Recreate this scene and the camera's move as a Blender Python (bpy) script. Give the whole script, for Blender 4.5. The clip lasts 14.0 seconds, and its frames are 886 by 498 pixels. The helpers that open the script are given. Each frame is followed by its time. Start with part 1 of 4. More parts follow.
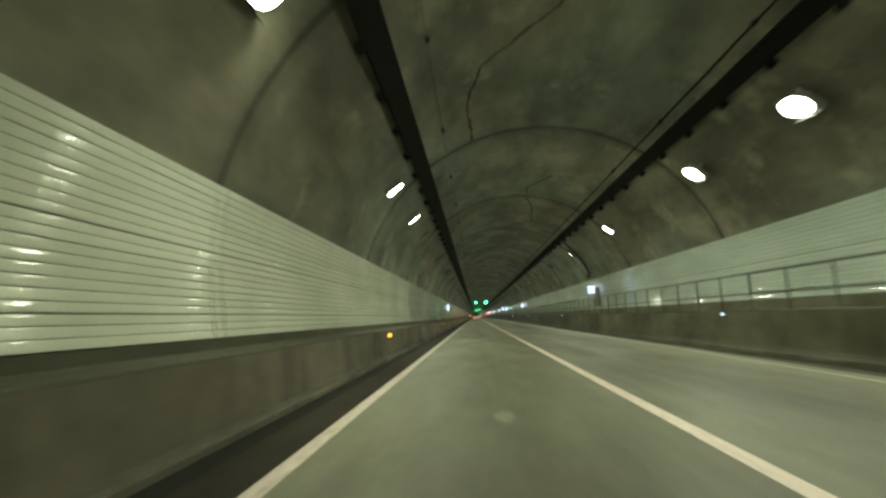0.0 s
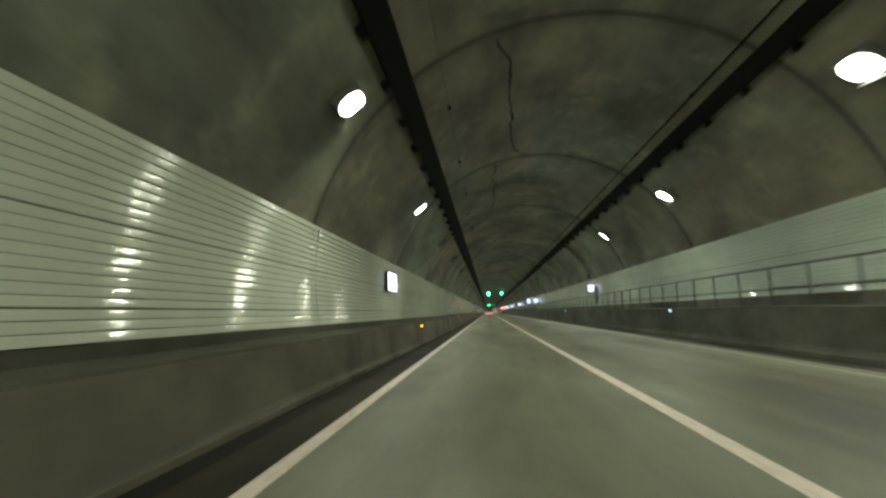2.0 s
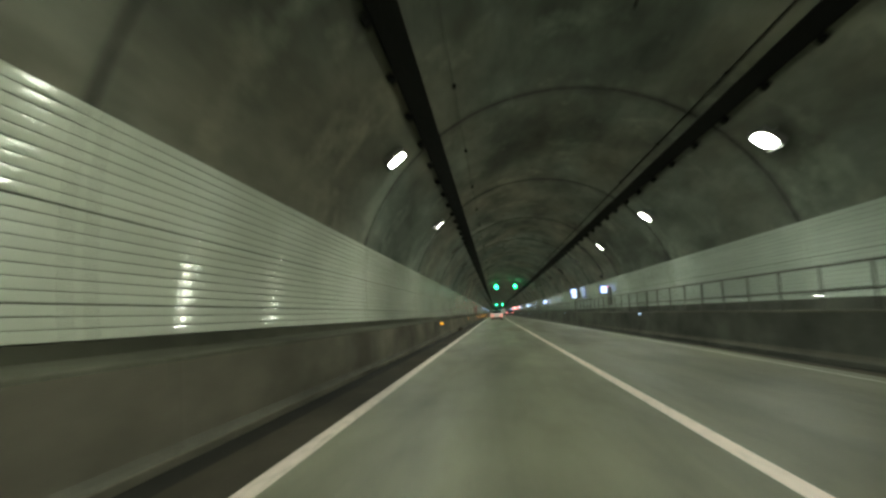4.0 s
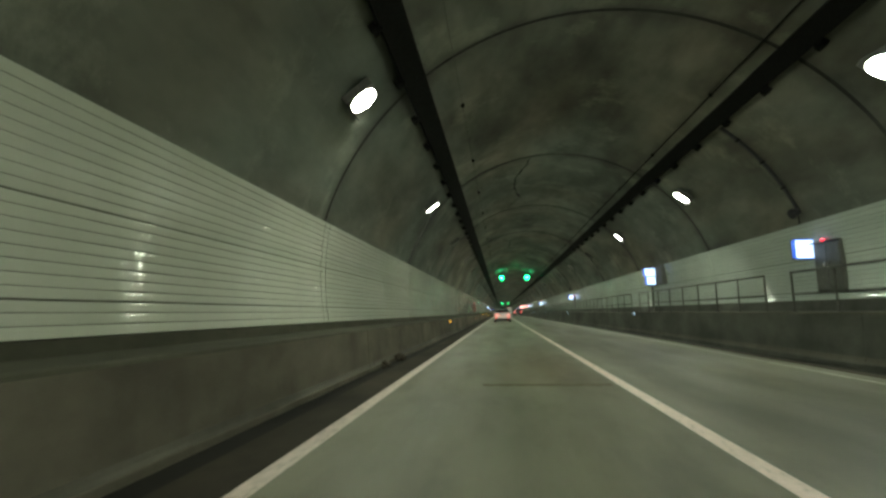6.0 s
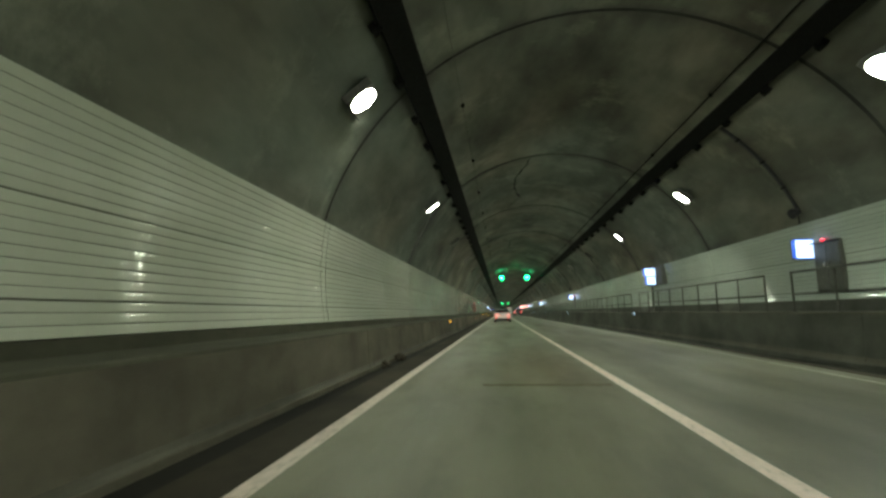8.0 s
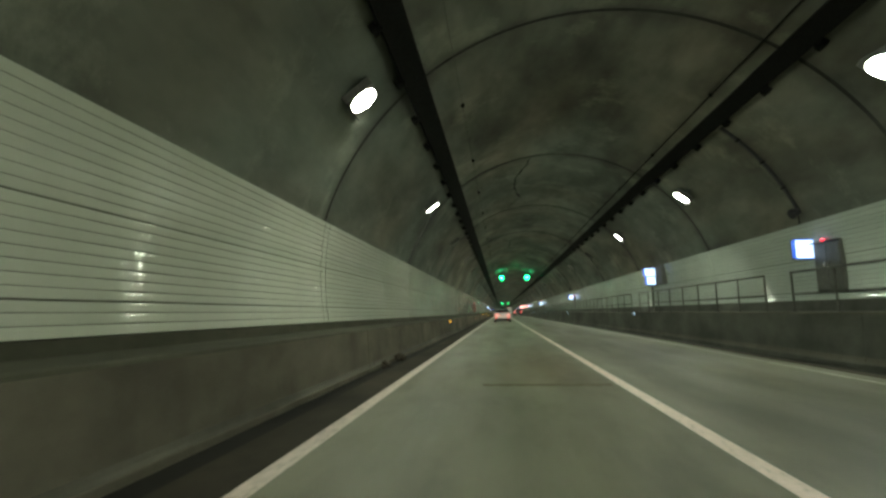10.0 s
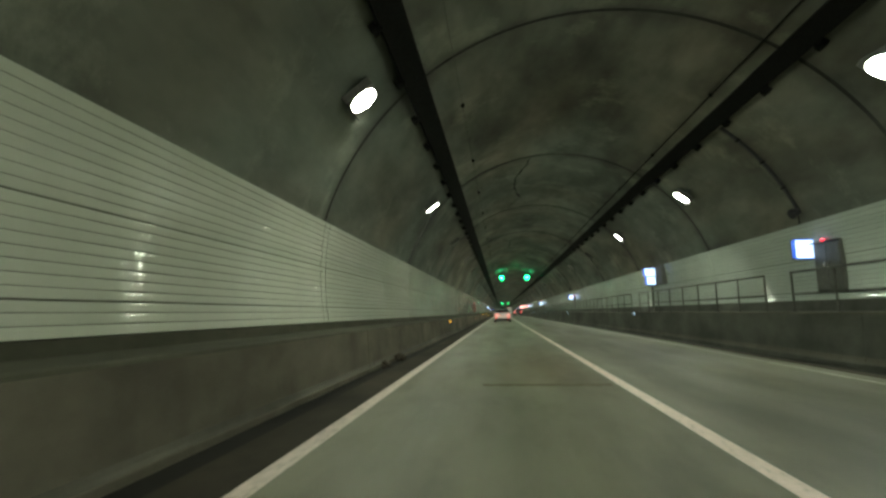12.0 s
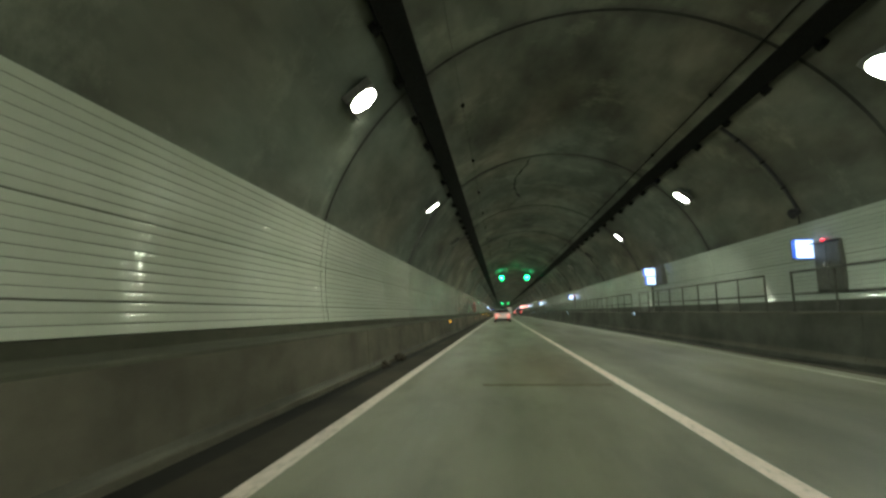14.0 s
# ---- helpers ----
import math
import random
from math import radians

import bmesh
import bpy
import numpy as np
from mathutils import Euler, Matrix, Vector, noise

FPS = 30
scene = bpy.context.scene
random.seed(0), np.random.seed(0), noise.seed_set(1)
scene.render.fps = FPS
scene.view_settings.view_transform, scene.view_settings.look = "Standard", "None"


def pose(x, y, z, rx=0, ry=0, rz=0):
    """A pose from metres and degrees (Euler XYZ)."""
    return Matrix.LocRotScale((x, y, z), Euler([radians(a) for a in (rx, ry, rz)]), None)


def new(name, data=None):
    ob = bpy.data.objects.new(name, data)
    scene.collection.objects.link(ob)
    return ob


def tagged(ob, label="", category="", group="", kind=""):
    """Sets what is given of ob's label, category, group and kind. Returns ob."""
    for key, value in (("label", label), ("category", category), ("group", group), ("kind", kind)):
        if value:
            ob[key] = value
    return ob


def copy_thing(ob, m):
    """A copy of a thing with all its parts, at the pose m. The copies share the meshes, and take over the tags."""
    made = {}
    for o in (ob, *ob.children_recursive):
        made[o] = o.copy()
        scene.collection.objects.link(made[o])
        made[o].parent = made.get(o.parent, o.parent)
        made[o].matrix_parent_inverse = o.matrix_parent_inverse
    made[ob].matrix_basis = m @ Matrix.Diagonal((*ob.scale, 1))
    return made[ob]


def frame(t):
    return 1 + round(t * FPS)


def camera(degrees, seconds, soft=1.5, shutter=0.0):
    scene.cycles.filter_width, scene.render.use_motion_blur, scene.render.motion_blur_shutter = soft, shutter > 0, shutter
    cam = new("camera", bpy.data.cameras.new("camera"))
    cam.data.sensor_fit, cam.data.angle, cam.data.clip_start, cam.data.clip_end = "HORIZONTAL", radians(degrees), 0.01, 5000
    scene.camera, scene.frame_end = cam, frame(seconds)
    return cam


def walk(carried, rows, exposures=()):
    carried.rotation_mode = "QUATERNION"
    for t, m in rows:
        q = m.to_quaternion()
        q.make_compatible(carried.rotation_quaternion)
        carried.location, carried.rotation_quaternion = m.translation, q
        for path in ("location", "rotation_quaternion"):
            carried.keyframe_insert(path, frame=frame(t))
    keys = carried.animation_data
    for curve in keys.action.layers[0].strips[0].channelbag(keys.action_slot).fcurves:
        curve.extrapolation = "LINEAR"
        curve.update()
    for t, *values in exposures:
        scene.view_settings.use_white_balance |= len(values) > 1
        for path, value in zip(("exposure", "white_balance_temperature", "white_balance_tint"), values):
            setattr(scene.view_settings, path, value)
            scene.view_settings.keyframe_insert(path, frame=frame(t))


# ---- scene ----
# A two-lane road tunnel that runs along +y; the camera drives up the nearside lane and comes to rest.
cam = camera(83.4, 14.0, soft=2.8, shutter=0.25)
SPEED, EYE, STOP_Y = 23.18, 1.148, 116.46
TURNS = [  # seconds, sideways, look left, look up, lean right
    (0.0, 0.000, 3.36, 7.83, 2.31),
    (0.5, -0.012, 3.75, 7.58, 2.29),
    (1.0, 0.019, 4.27, 7.59, 2.02),
    (1.5, 0.057, 4.63, 7.54, 2.17),
    (2.0, 0.095, 4.88, 7.37, 2.14),
    (2.5, 0.098, 4.91, 7.37, 2.05),
    (2.7, 0.106, 5.06, 7.43, 1.82),
    (4.8, 0.108, 6.24, 7.45, 1.22),
    (5.0, 0.118, 6.32, 7.34, 1.12),
    (5.0334, 0.152, 6.46, 7.32, 1.04),
    (14.0, 0.152, 6.46, 7.32, 1.04),
]


def along(t):
    return STOP_Y if t > 5.02 else 116.07 if t > 4.95 else SPEED * t


def stance(t):
    x, left, up, lean = (np.interp(t, [row[0] for row in TURNS], [row[k] for row in TURNS]) for k in (1, 2, 3, 4))
    return pose(x, along(t), EYE, 90 + up, 0, left) @ pose(0, 0, 0, 0, 0, -lean)


TIMES = [k / 10 for k in range(51)] + [5.0334, 5.1, 5.5, 9.5, 14.0]
walk(cam, [(t, stance(t)) for t in TIMES],
     exposures=[(0.0, -0.04, 6850, 6), (0.5, -0.22, 6850, 6), (1.0, -0.02, 6900, 8), (1.5, -0.04, 6700, 9), (2.0, 0.01, 6400, 14), (2.5, 0.02, 6000, 19), (5.0, -0.19, 6300, 12), (14.0, -0.19, 6300, 12)])

# ---- light ----
world = bpy.data.worlds.new("world")
scene.world = world
world.use_nodes = True
world.node_tree.nodes["Background"].inputs[0].default_value = (0.02, 0.025, 0.035, 1)
world.node_tree.nodes["Background"].inputs[1].default_value = 0.1

LAMP_GLOW = 150.0
LAMP_LEAN = 11.3
LAMP_COLOUR = (0.92, 1.0, 0.75)

# ---- materials ----


class Nodes:
    """A small builder for node materials."""

    def __init__(self, name):
        self.mat = bpy.data.materials.new(name)
        self.mat.use_nodes = True
        self.tree = self.mat.node_tree
        self.bsdf = self.tree.nodes["Principled BSDF"]

    def add(self, kind, **values):
        node = self.tree.nodes.new(kind)
        for key, value in values.items():
            node.inputs[key].default_value = value
        return node

    def link(self, a, b):
        self.tree.links.new(a, b)

    def coords(self, scale):
        place = self.add("ShaderNodeNewGeometry")
        mapping = self.add("ShaderNodeMapping")
        mapping.inputs["Scale"].default_value = scale
        self.link(place.outputs["Position"], mapping.inputs["Vector"])
        return mapping.outputs["Vector"]

    def noise(self, scale, stretch=(1, 1, 1), detail=4.0, rough=0.55):
        node = self.add("ShaderNodeTexNoise", Scale=scale, Detail=detail, Roughness=rough)
        self.link(self.coords(stretch), node.inputs["Vector"])
        return node.outputs["Fac"]

    def ramp(self, fac, stops):
        node = self.add("ShaderNodeValToRGB")
        ramp = node.color_ramp
        while len(ramp.elements) < len(stops):
            ramp.elements.new(0.5)
        for e, (pos, col) in zip(ramp.elements, stops):
            e.position = pos
            e.color = (*col, 1) if len(col) == 3 else col
        self.link(fac, node.inputs["Fac"])
        return node.outputs["Color"]

    def mix(self, a, b, fac, mode="MIX"):
        node = self.tree.nodes.new("ShaderNodeMix")
        node.data_type, node.blend_type = "RGBA", mode
        for value, slot in ((fac, 0), (a, 6), (b, 7)):
            if hasattr(value, "is_linked"):
                self.link(value, node.inputs[slot])
            else:
                node.inputs[slot].default_value = value if slot == 0 else (*value, 1)
        return node.outputs[2]

    def bump(self, height, strength=0.2, distance=0.01):
        node = self.add("ShaderNodeBump", Strength=strength, Distance=distance)
        self.link(height, node.inputs["Height"])
        self.link(node.outputs["Normal"], self.bsdf.inputs["Normal"])

    def finish(self, colour, rough=0.6, metal=0.0):
        for value, key in ((colour, "Base Color"), (rough, "Roughness"), (metal, "Metallic")):
            if hasattr(value, "is_linked"):
                self.link(value, self.bsdf.inputs[key])
            else:
                self.bsdf.inputs[key].default_value = (*value, 1) if isinstance(value, tuple) else value
        return self.mat


def grey(v):
    return (v, v, v)


def lining_material():
    n = Nodes("lining_concrete")
    big = n.ramp(n.noise(0.36, (1, 0.6, 1), 5, 0.62), [(0.34, (0.094, 0.100, 0.084)), (0.5, (0.150, 0.160, 0.134)), (0.68, (0.214, 0.229, 0.194))])
    streak = n.ramp(n.noise(1.0, (0.6, 0.26, 0.6), 4, 0.55), [(0.36, grey(0.30)), (0.56, grey(1.0))])
    blot = n.ramp(n.noise(1.6, (1, 0.28, 1), 4, 0.55), [(0.34, grey(0.66)), (0.55, grey(1.06))])
    pale = n.ramp(n.noise(0.9, (0.6, 0.6, 0.5), 6, 0.7), [(0.55, grey(0.0)), (0.70, grey(0.5))])
    c = n.mix(big, streak, 0.55, "MULTIPLY")
    c = n.mix(c, blot, 0.5, "MULTIPLY")
    c = n.mix(c, (0.34, 0.365, 0.30), pale)
    tint = n.ramp(n.noise(0.2, (1, 0.45, 1), 4, 0.55), [(0.4, (1.13, 0.98, 0.85)), (0.6, (0.93, 1.02, 0.99))])
    c = n.mix(c, tint, 0.8, "MULTIPLY")
    # soot and damp that spread from the joints of the cast sections
    place = n.add("ShaderNodeNewGeometry")
    sep = n.add("ShaderNodeSeparateXYZ")
    n.link(place.outputs["Position"], sep.inputs[0])
    wob = n.add("ShaderNodeMath")
    wob.operation = "MULTIPLY_ADD"
    n.link(n.noise(1.3, (1, 1, 1), 5, 0.7), wob.inputs[0])
    wob.inputs[1].default_value = 0.7
    n.link(sep.outputs[1], wob.inputs[2])
    turn = n.add("ShaderNodeMath")
    turn.operation = "MULTIPLY_ADD"
    n.link(wob.outputs[0], turn.inputs[0])
    turn.inputs[1].default_value = 0.1
    turn.inputs[2].default_value = 0.5 - (6.83 + 0.35) / 10
    wrap = n.add("ShaderNodeMath")
    wrap.operation = "FRACT"
    n.link(turn.outputs[0], wrap.inputs[0])
    soot = n.ramp(wrap.outputs[0], [(0.468, grey(1.0)), (0.49, grey(0.5)), (0.512, grey(0.5)), (0.56, grey(1.0))])
    c = n.mix(c, soot, 0.6, "MULTIPLY")
    # paler up to y 70, down to the plain colour by y 122
    deep = n.add("ShaderNodeMapRange")
    for key, value in (("From Min", 70.0), ("From Max", 122.0), ("To Min", 0.0), ("To Max", 1.0)):
        deep.inputs[key].default_value = value
    n.link(wob.outputs[0], deep.inputs["Value"])
    c = n.mix(n.mix(c, (1.13, 1.12, 1.08), 1.0, "MULTIPLY"), c, deep.outputs[0])
    n.bump(n.noise(9.0, (1, 0.5, 1), 5, 0.6), 0.12, 0.015)
    return n.finish(c, 0.82)


def tile_material(name, low, high, gloss=(0.045, 0.075), ripple=0.45, top_rough=0.03):
    n = Nodes(name)
    tone = n.add("ShaderNodeObjectInfo")
    island = n.add("ShaderNodeNewGeometry")
    c = n.ramp(n.noise(0.6, (1, 0.5, 2), 4), [(0.3, low), (0.7, high)])
    vary = n.ramp(tone.outputs["Random"], [(0.0, grey(0.93)), (1.0, grey(1.0))])
    vary2 = n.ramp(island.outputs["Random Per Island"], [(0.0, grey(0.95)), (1.0, grey(1.0))])
    c = n.mix(c, vary, 1.0, "MULTIPLY")
    c = n.mix(c, vary2, 1.0, "MULTIPLY")
    dirt = n.ramp(n.noise(1.2, (1, 0.5, 0.5), 4, 0.6), [(0.3, grey(0.87)), (0.6, grey(0.99))])
    c = n.mix(c, dirt, 0.8, "MULTIPLY")
    rough = n.ramp(n.noise(3.0, (1, 1, 1), 4), [(0.3, grey(gloss[0])), (0.7, grey(gloss[1]))])
    waves = n.add("ShaderNodeMath")
    waves.operation = "MULTIPLY_ADD"
    n.link(n.noise(26.0, (1, 0.5, 1), 2, 0.5), waves.inputs[0])
    waves.inputs[1].default_value = 0.24
    n.link(n.noise(7.0, (1, 0.1, 1), 2, 0.5), waves.inputs[2])
    n.bump(waves.outputs[0], ripple, 0.008)
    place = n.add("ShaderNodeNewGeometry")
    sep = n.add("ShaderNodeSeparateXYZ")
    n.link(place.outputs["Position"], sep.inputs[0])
    height_rough = n.add("ShaderNodeMapRange")
    for key, value in (("From Min", 1.5), ("From Max", 2.6), ("To Min", 0.0), ("To Max", top_rough)):
        height_rough.inputs[key].default_value = value
    n.link(sep.outputs[2], height_rough.inputs["Value"])
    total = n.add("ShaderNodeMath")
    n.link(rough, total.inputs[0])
    n.link(height_rough.outputs[0], total.inputs[1])
    # specular turned down, and roughness rising with height, to weaken the lamp glints
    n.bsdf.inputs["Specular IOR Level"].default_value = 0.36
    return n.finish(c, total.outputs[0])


def plain_concrete(name, dark, light, grain=6.0, streak=0.5, runs=0.0, tinted=None):
    n = Nodes(name)
    c = n.ramp(n.noise(0.55, (1, 0.7, 1), 5, 0.6), [(0.3, dark), (0.7, light)])
    s = n.ramp(n.noise(1.0, (0.5, 0.3, 0.6), 4, 0.55), [(0.33, grey(0.5)), (0.62, grey(1.0))])
    b = n.ramp(n.noise(grain, (1, 0.6, 1), 6, 0.7), [(0.3, grey(0.8)), (0.62, grey(1.0))])
    c = n.mix(c, s, streak, "MULTIPLY")
    c = n.mix(c, b, 0.8, "MULTIPLY")
    stain = n.ramp(n.noise(0.42, (0.2, 1, 0.15), 4, 0.55), [(0.38, grey(0.45)), (0.47, grey(0.8)), (0.6, grey(1.0))])
    c = n.mix(c, stain, runs, "MULTIPLY")
    if tinted:
        # a paler, warmer tint up to y 25, gone by y 75
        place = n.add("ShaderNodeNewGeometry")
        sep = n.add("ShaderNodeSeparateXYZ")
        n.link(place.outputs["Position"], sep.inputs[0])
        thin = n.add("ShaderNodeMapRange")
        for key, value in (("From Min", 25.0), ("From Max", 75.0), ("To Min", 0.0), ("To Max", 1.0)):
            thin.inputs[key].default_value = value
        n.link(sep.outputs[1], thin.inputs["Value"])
        c = n.mix(n.mix(c, tinted, 1.0, "MULTIPLY"), c, thin.outputs[0])
    n.bump(n.noise(26, (1, 1, 1), 5, 0.7), 0.4, 0.008)
    n.bsdf.inputs["Specular IOR Level"].default_value = 0.2
    return n.finish(c, 0.85)


def road_material():
    n = Nodes("road_surface")
    c = n.ramp(n.noise(0.5, (1.2, 0.16, 1), 5, 0.6), [(0.3, (0.122, 0.120, 0.086)), (0.7, (0.238, 0.236, 0.167))])
    # darker oil band down the middle of each lane, wandering with the traffic
    tex = n.add("ShaderNodeTexCoord")
    sep = n.add("ShaderNodeSeparateXYZ")
    n.link(tex.outputs["Object"], sep.inputs[0])
    wander = n.add("ShaderNodeMath")
    wander.operation = "MULTIPLY_ADD"
    n.link(n.noise(0.8, (1, 0.05, 1), 3), wander.inputs[0])
    wander.inputs[1].default_value = 0.5
    n.link(sep.outputs[0], wander.inputs[2])
    shift = n.add("ShaderNodeMath")
    shift.operation = "MULTIPLY_ADD"
    n.link(wander.outputs[0], shift.inputs[0])
    shift.inputs[1].default_value = 1 / 3.6
    shift.inputs[2].default_value = (1.6 - 0.25) / 3.6
    wrap = n.add("ShaderNodeMath")
    wrap.operation = "FRACT"
    n.link(shift.outputs[0], wrap.inputs[0])
    band = n.ramp(wrap.outputs[0], [(0.36, grey(1.0)), (0.46, grey(0.84)), (0.53, grey(0.82)), (0.63, grey(1.0))])
    c = n.mix(c, band, 0.9, "MULTIPLY")
    spots = n.ramp(n.noise(1.1, (1, 0.35, 1), 6, 0.65), [(0.34, grey(0.66)), (0.52, grey(1.0)), (0.72, grey(1.16))])
    c = n.mix(c, spots, 0.8, "MULTIPLY")
    # a tarred-over stretch with soft brown edges, and a darker far lane
    def soft(source, lo, hi):
        node = n.add("ShaderNodeMapRange")
        node.interpolation_type = "SMOOTHSTEP"
        node.inputs["From Min"].default_value, node.inputs["From Max"].default_value = lo, hi
        n.link(source, node.inputs["Value"])
        return node.outputs[0]

    def times(a, b):
        node = n.add("ShaderNodeMath")
        node.operation = "MULTIPLY"
        n.link(a, node.inputs[0])
        n.link(b, node.inputs[1])
        return node.outputs[0]
    stretch = times(times(soft(wander.outputs[0], 0.0, 0.6), soft(wander.outputs[0], 2.2, 1.6)), times(soft(sep.outputs[1], 124.3, 124.8), soft(sep.outputs[1], 134.0, 128.0)))
    c = n.mix(c, n.mix(c, (0.96, 0.86, 0.80), 1.0, "MULTIPLY"), stretch)
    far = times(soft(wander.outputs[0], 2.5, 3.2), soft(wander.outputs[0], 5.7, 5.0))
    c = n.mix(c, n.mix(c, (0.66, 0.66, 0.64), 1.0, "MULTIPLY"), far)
    blotch = n.ramp(n.noise(0.22, (1.6, 0.7, 1), 5, 0.6), [(0.36, (0.78, 0.76, 0.74)), (0.52, grey(1.0)), (0.68, grey(1.1))])
    c = n.mix(c, blotch, 0.85, "MULTIPLY")
    grain = n.ramp(n.noise(70, (1, 1, 1), 3, 0.6), [(0.3, grey(0.78)), (0.7, grey(1.15))])
    c = n.mix(c, grain, 0.6, "MULTIPLY")
    n.bump(n.noise(120, (1, 1, 1), 3), 0.3, 0.006)
    rough = n.ramp(n.noise(0.6, (1.3, 0.15, 1), 4), [(0.3, grey(0.42)), (0.7, grey(0.62))])
    return n.finish(c, rough)


def paint_material(name="road_paint", bare=(0.48, 0.41, 0.36), worn=(0.82, 0.68, 0.63), fresh=(0.94, 0.78, 0.725)):
    n = Nodes(name)
    wear = n.ramp(n.noise(14, (1, 0.3, 1), 6, 0.7), [(0.3, bare), (0.46, worn), (0.7, fresh)])
    n.bump(n.noise(80), 0.3, 0.004)
    return n.finish(wear, 0.5)


def simple(name, colour, rough=0.5, metal=0.0, grain=8.0, amount=0.25):
    n = Nodes(name)
    low = tuple(v * (1 - amount) for v in colour)
    high = tuple(min(1, v * (1 + amount * 0.6)) for v in colour)
    c = n.ramp(n.noise(grain, (1, 1, 1), 5, 0.65), [(0.3, low), (0.7, high)])
    n.bsdf.inputs["Specular IOR Level"].default_value = 0.12 if max(colour) < 0.012 else 0.5
    r = n.ramp(n.noise(grain * 2.3, (1, 1, 1), 4), [(0.3, grey(max(0.03, rough - 0.08))), (0.7, grey(min(1, rough + 0.1)))])
    return n.finish(c, r, metal)


def glow(name, colour, strength):
    n = Nodes(name)
    n.bsdf.inputs["Emission Color"].default_value = (*colour, 1)
    n.bsdf.inputs["Emission Strength"].default_value = strength
    return n.finish(tuple(0.6 * v for v in colour), 0.3)


LINING = lining_material()
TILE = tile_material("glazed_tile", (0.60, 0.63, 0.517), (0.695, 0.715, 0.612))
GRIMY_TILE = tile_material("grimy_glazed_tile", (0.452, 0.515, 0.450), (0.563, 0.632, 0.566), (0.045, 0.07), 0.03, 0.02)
GROUT = simple("tile_grout", (0.11, 0.11, 0.082), 0.85, 0.0, 5, 0.35)
BARRIER = plain_concrete("barrier_concrete", (0.115, 0.105, 0.080), (0.247, 0.222, 0.174), 3, 0.6, 0.65)
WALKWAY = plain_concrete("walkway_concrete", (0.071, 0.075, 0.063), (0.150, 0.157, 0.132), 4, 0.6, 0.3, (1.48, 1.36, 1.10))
LEDGE = plain_concrete("sooty_concrete", (0.054, 0.054, 0.038), (0.104, 0.103, 0.074), 7, 0.3)
ROAD = road_material()
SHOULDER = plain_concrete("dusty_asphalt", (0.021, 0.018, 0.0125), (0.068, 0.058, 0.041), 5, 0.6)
TOE = plain_concrete("dark_kerb_toe", (0.070, 0.068, 0.054), (0.140, 0.134, 0.106), 5, 0.5)
GUTTER = plain_concrete("black_gutter", (0.008, 0.008, 0.006), (0.022, 0.021, 0.016), 6, 0.0)
SILT = plain_concrete("silty_asphalt", (0.052, 0.046, 0.034), (0.120, 0.106, 0.080), 4, 0.5)
SEAM = plain_concrete("tarred_seam", (0.158, 0.147, 0.107), (0.200, 0.186, 0.136), 3, 0.0)
MORTAR = plain_concrete("dried_mortar", (0.26, 0.255, 0.20), (0.36, 0.35, 0.29), 9, 0.2)
RUBBLE = plain_concrete("dirty_rubble", (0.03, 0.026, 0.019), (0.09, 0.076, 0.056), 12, 0.4)
# the pink in these two paints stands in for warm headlight beams
PAINT = paint_material()
DULL_PAINT = paint_material("dull_road_paint", (0.34, 0.295, 0.25), (0.61, 0.52, 0.46), (0.80, 0.68, 0.61))
FADED_PAINT = paint_material("faded_road_paint", (0.22, 0.215, 0.17), (0.42, 0.41, 0.34), (0.60, 0.58, 0.50))
JOINT = simple("joint_sealant", (0.034, 0.034, 0.028), 0.9, 0.0, 1.2, 0.6)
SEALANT = simple("tile_sealant", (0.25, 0.26, 0.205), 0.8, 0.0, 3.0, 0.4)
CRACK = simple("crack_filler", (0.018, 0.018, 0.015), 0.9, 0.0, 1.2, 0.5)
CABLE = simple("black_cable", (0.008, 0.008, 0.008), 0.75)
TRAY = simple("sooty_steel", (0.009, 0.009, 0.008), 0.85)
STEEL = simple("galvanised_steel", (0.20, 0.20, 0.17), 0.5, 0.6)
RAIL = simple("painted_rail_steel", (0.085, 0.088, 0.072), 0.6, 0.1)
HOUSING = simple("lamp_housing", (0.15, 0.15, 0.135), 0.75, 0.0)
LENS = glow("lamp_lens", LAMP_COLOUR, LAMP_GLOW)
CABINET = simple("grey_cabinet_paint", (0.095, 0.098, 0.082), 0.55, 0.0)
DARK = simple("dark_plastic", (0.02, 0.02, 0.022), 0.5)
SIGN_WHITE = glow("lit_sign_face", (0.60, 0.78, 1.0), 2.3)
EXIT_WHITE = glow("lit_exit_face", (0.45, 0.62, 1.0), 9.0)
SIGN_HALO = glow("sign_halo", (0.08, 0.22, 1.0), 0.9)
SIGN_BLUE = glow("lit_sign_symbol", (0.05, 0.25, 1.0), 2.5)
GREEN = glow("green_signal", (0.01, 1.0, 0.20), 3.4)
GREEN_FILL = glow("green_vault_fill", (0.014, 1.0, 0.30), 190.0)
# reflectors glow by emission, in place of the headlight beams they return
AMBER = glow("amber_reflector", (1.0, 0.42, 0.02), 4.5)
AMBER_FAR = glow("far_amber_reflector", (1.0, 0.36, 0.015), 16.0)
PALE = glow("white_reflector", (0.50, 0.72, 1.0), 3.0)
RED = glow("red_indicator", (1.0, 0.03, 0.05), 3.5)
TAIL = glow("tail_light", (1.0, 0.07, 0.05), 1.5)
BULB = glow("tail_light_core", (1.0, 0.30, 0.26), 5.5)
CARPAINT = simple("white_car_paint", (0.82, 0.81, 0.79), 0.22, 0.0, 3, 0.06)
GLASS = simple("dark_car_glass", (0.015, 0.018, 0.02), 0.06, 0.0, 3, 0.1)
RED_PAINT = simple("dull_red_paint", (0.15, 0.05, 0.035), 0.5)
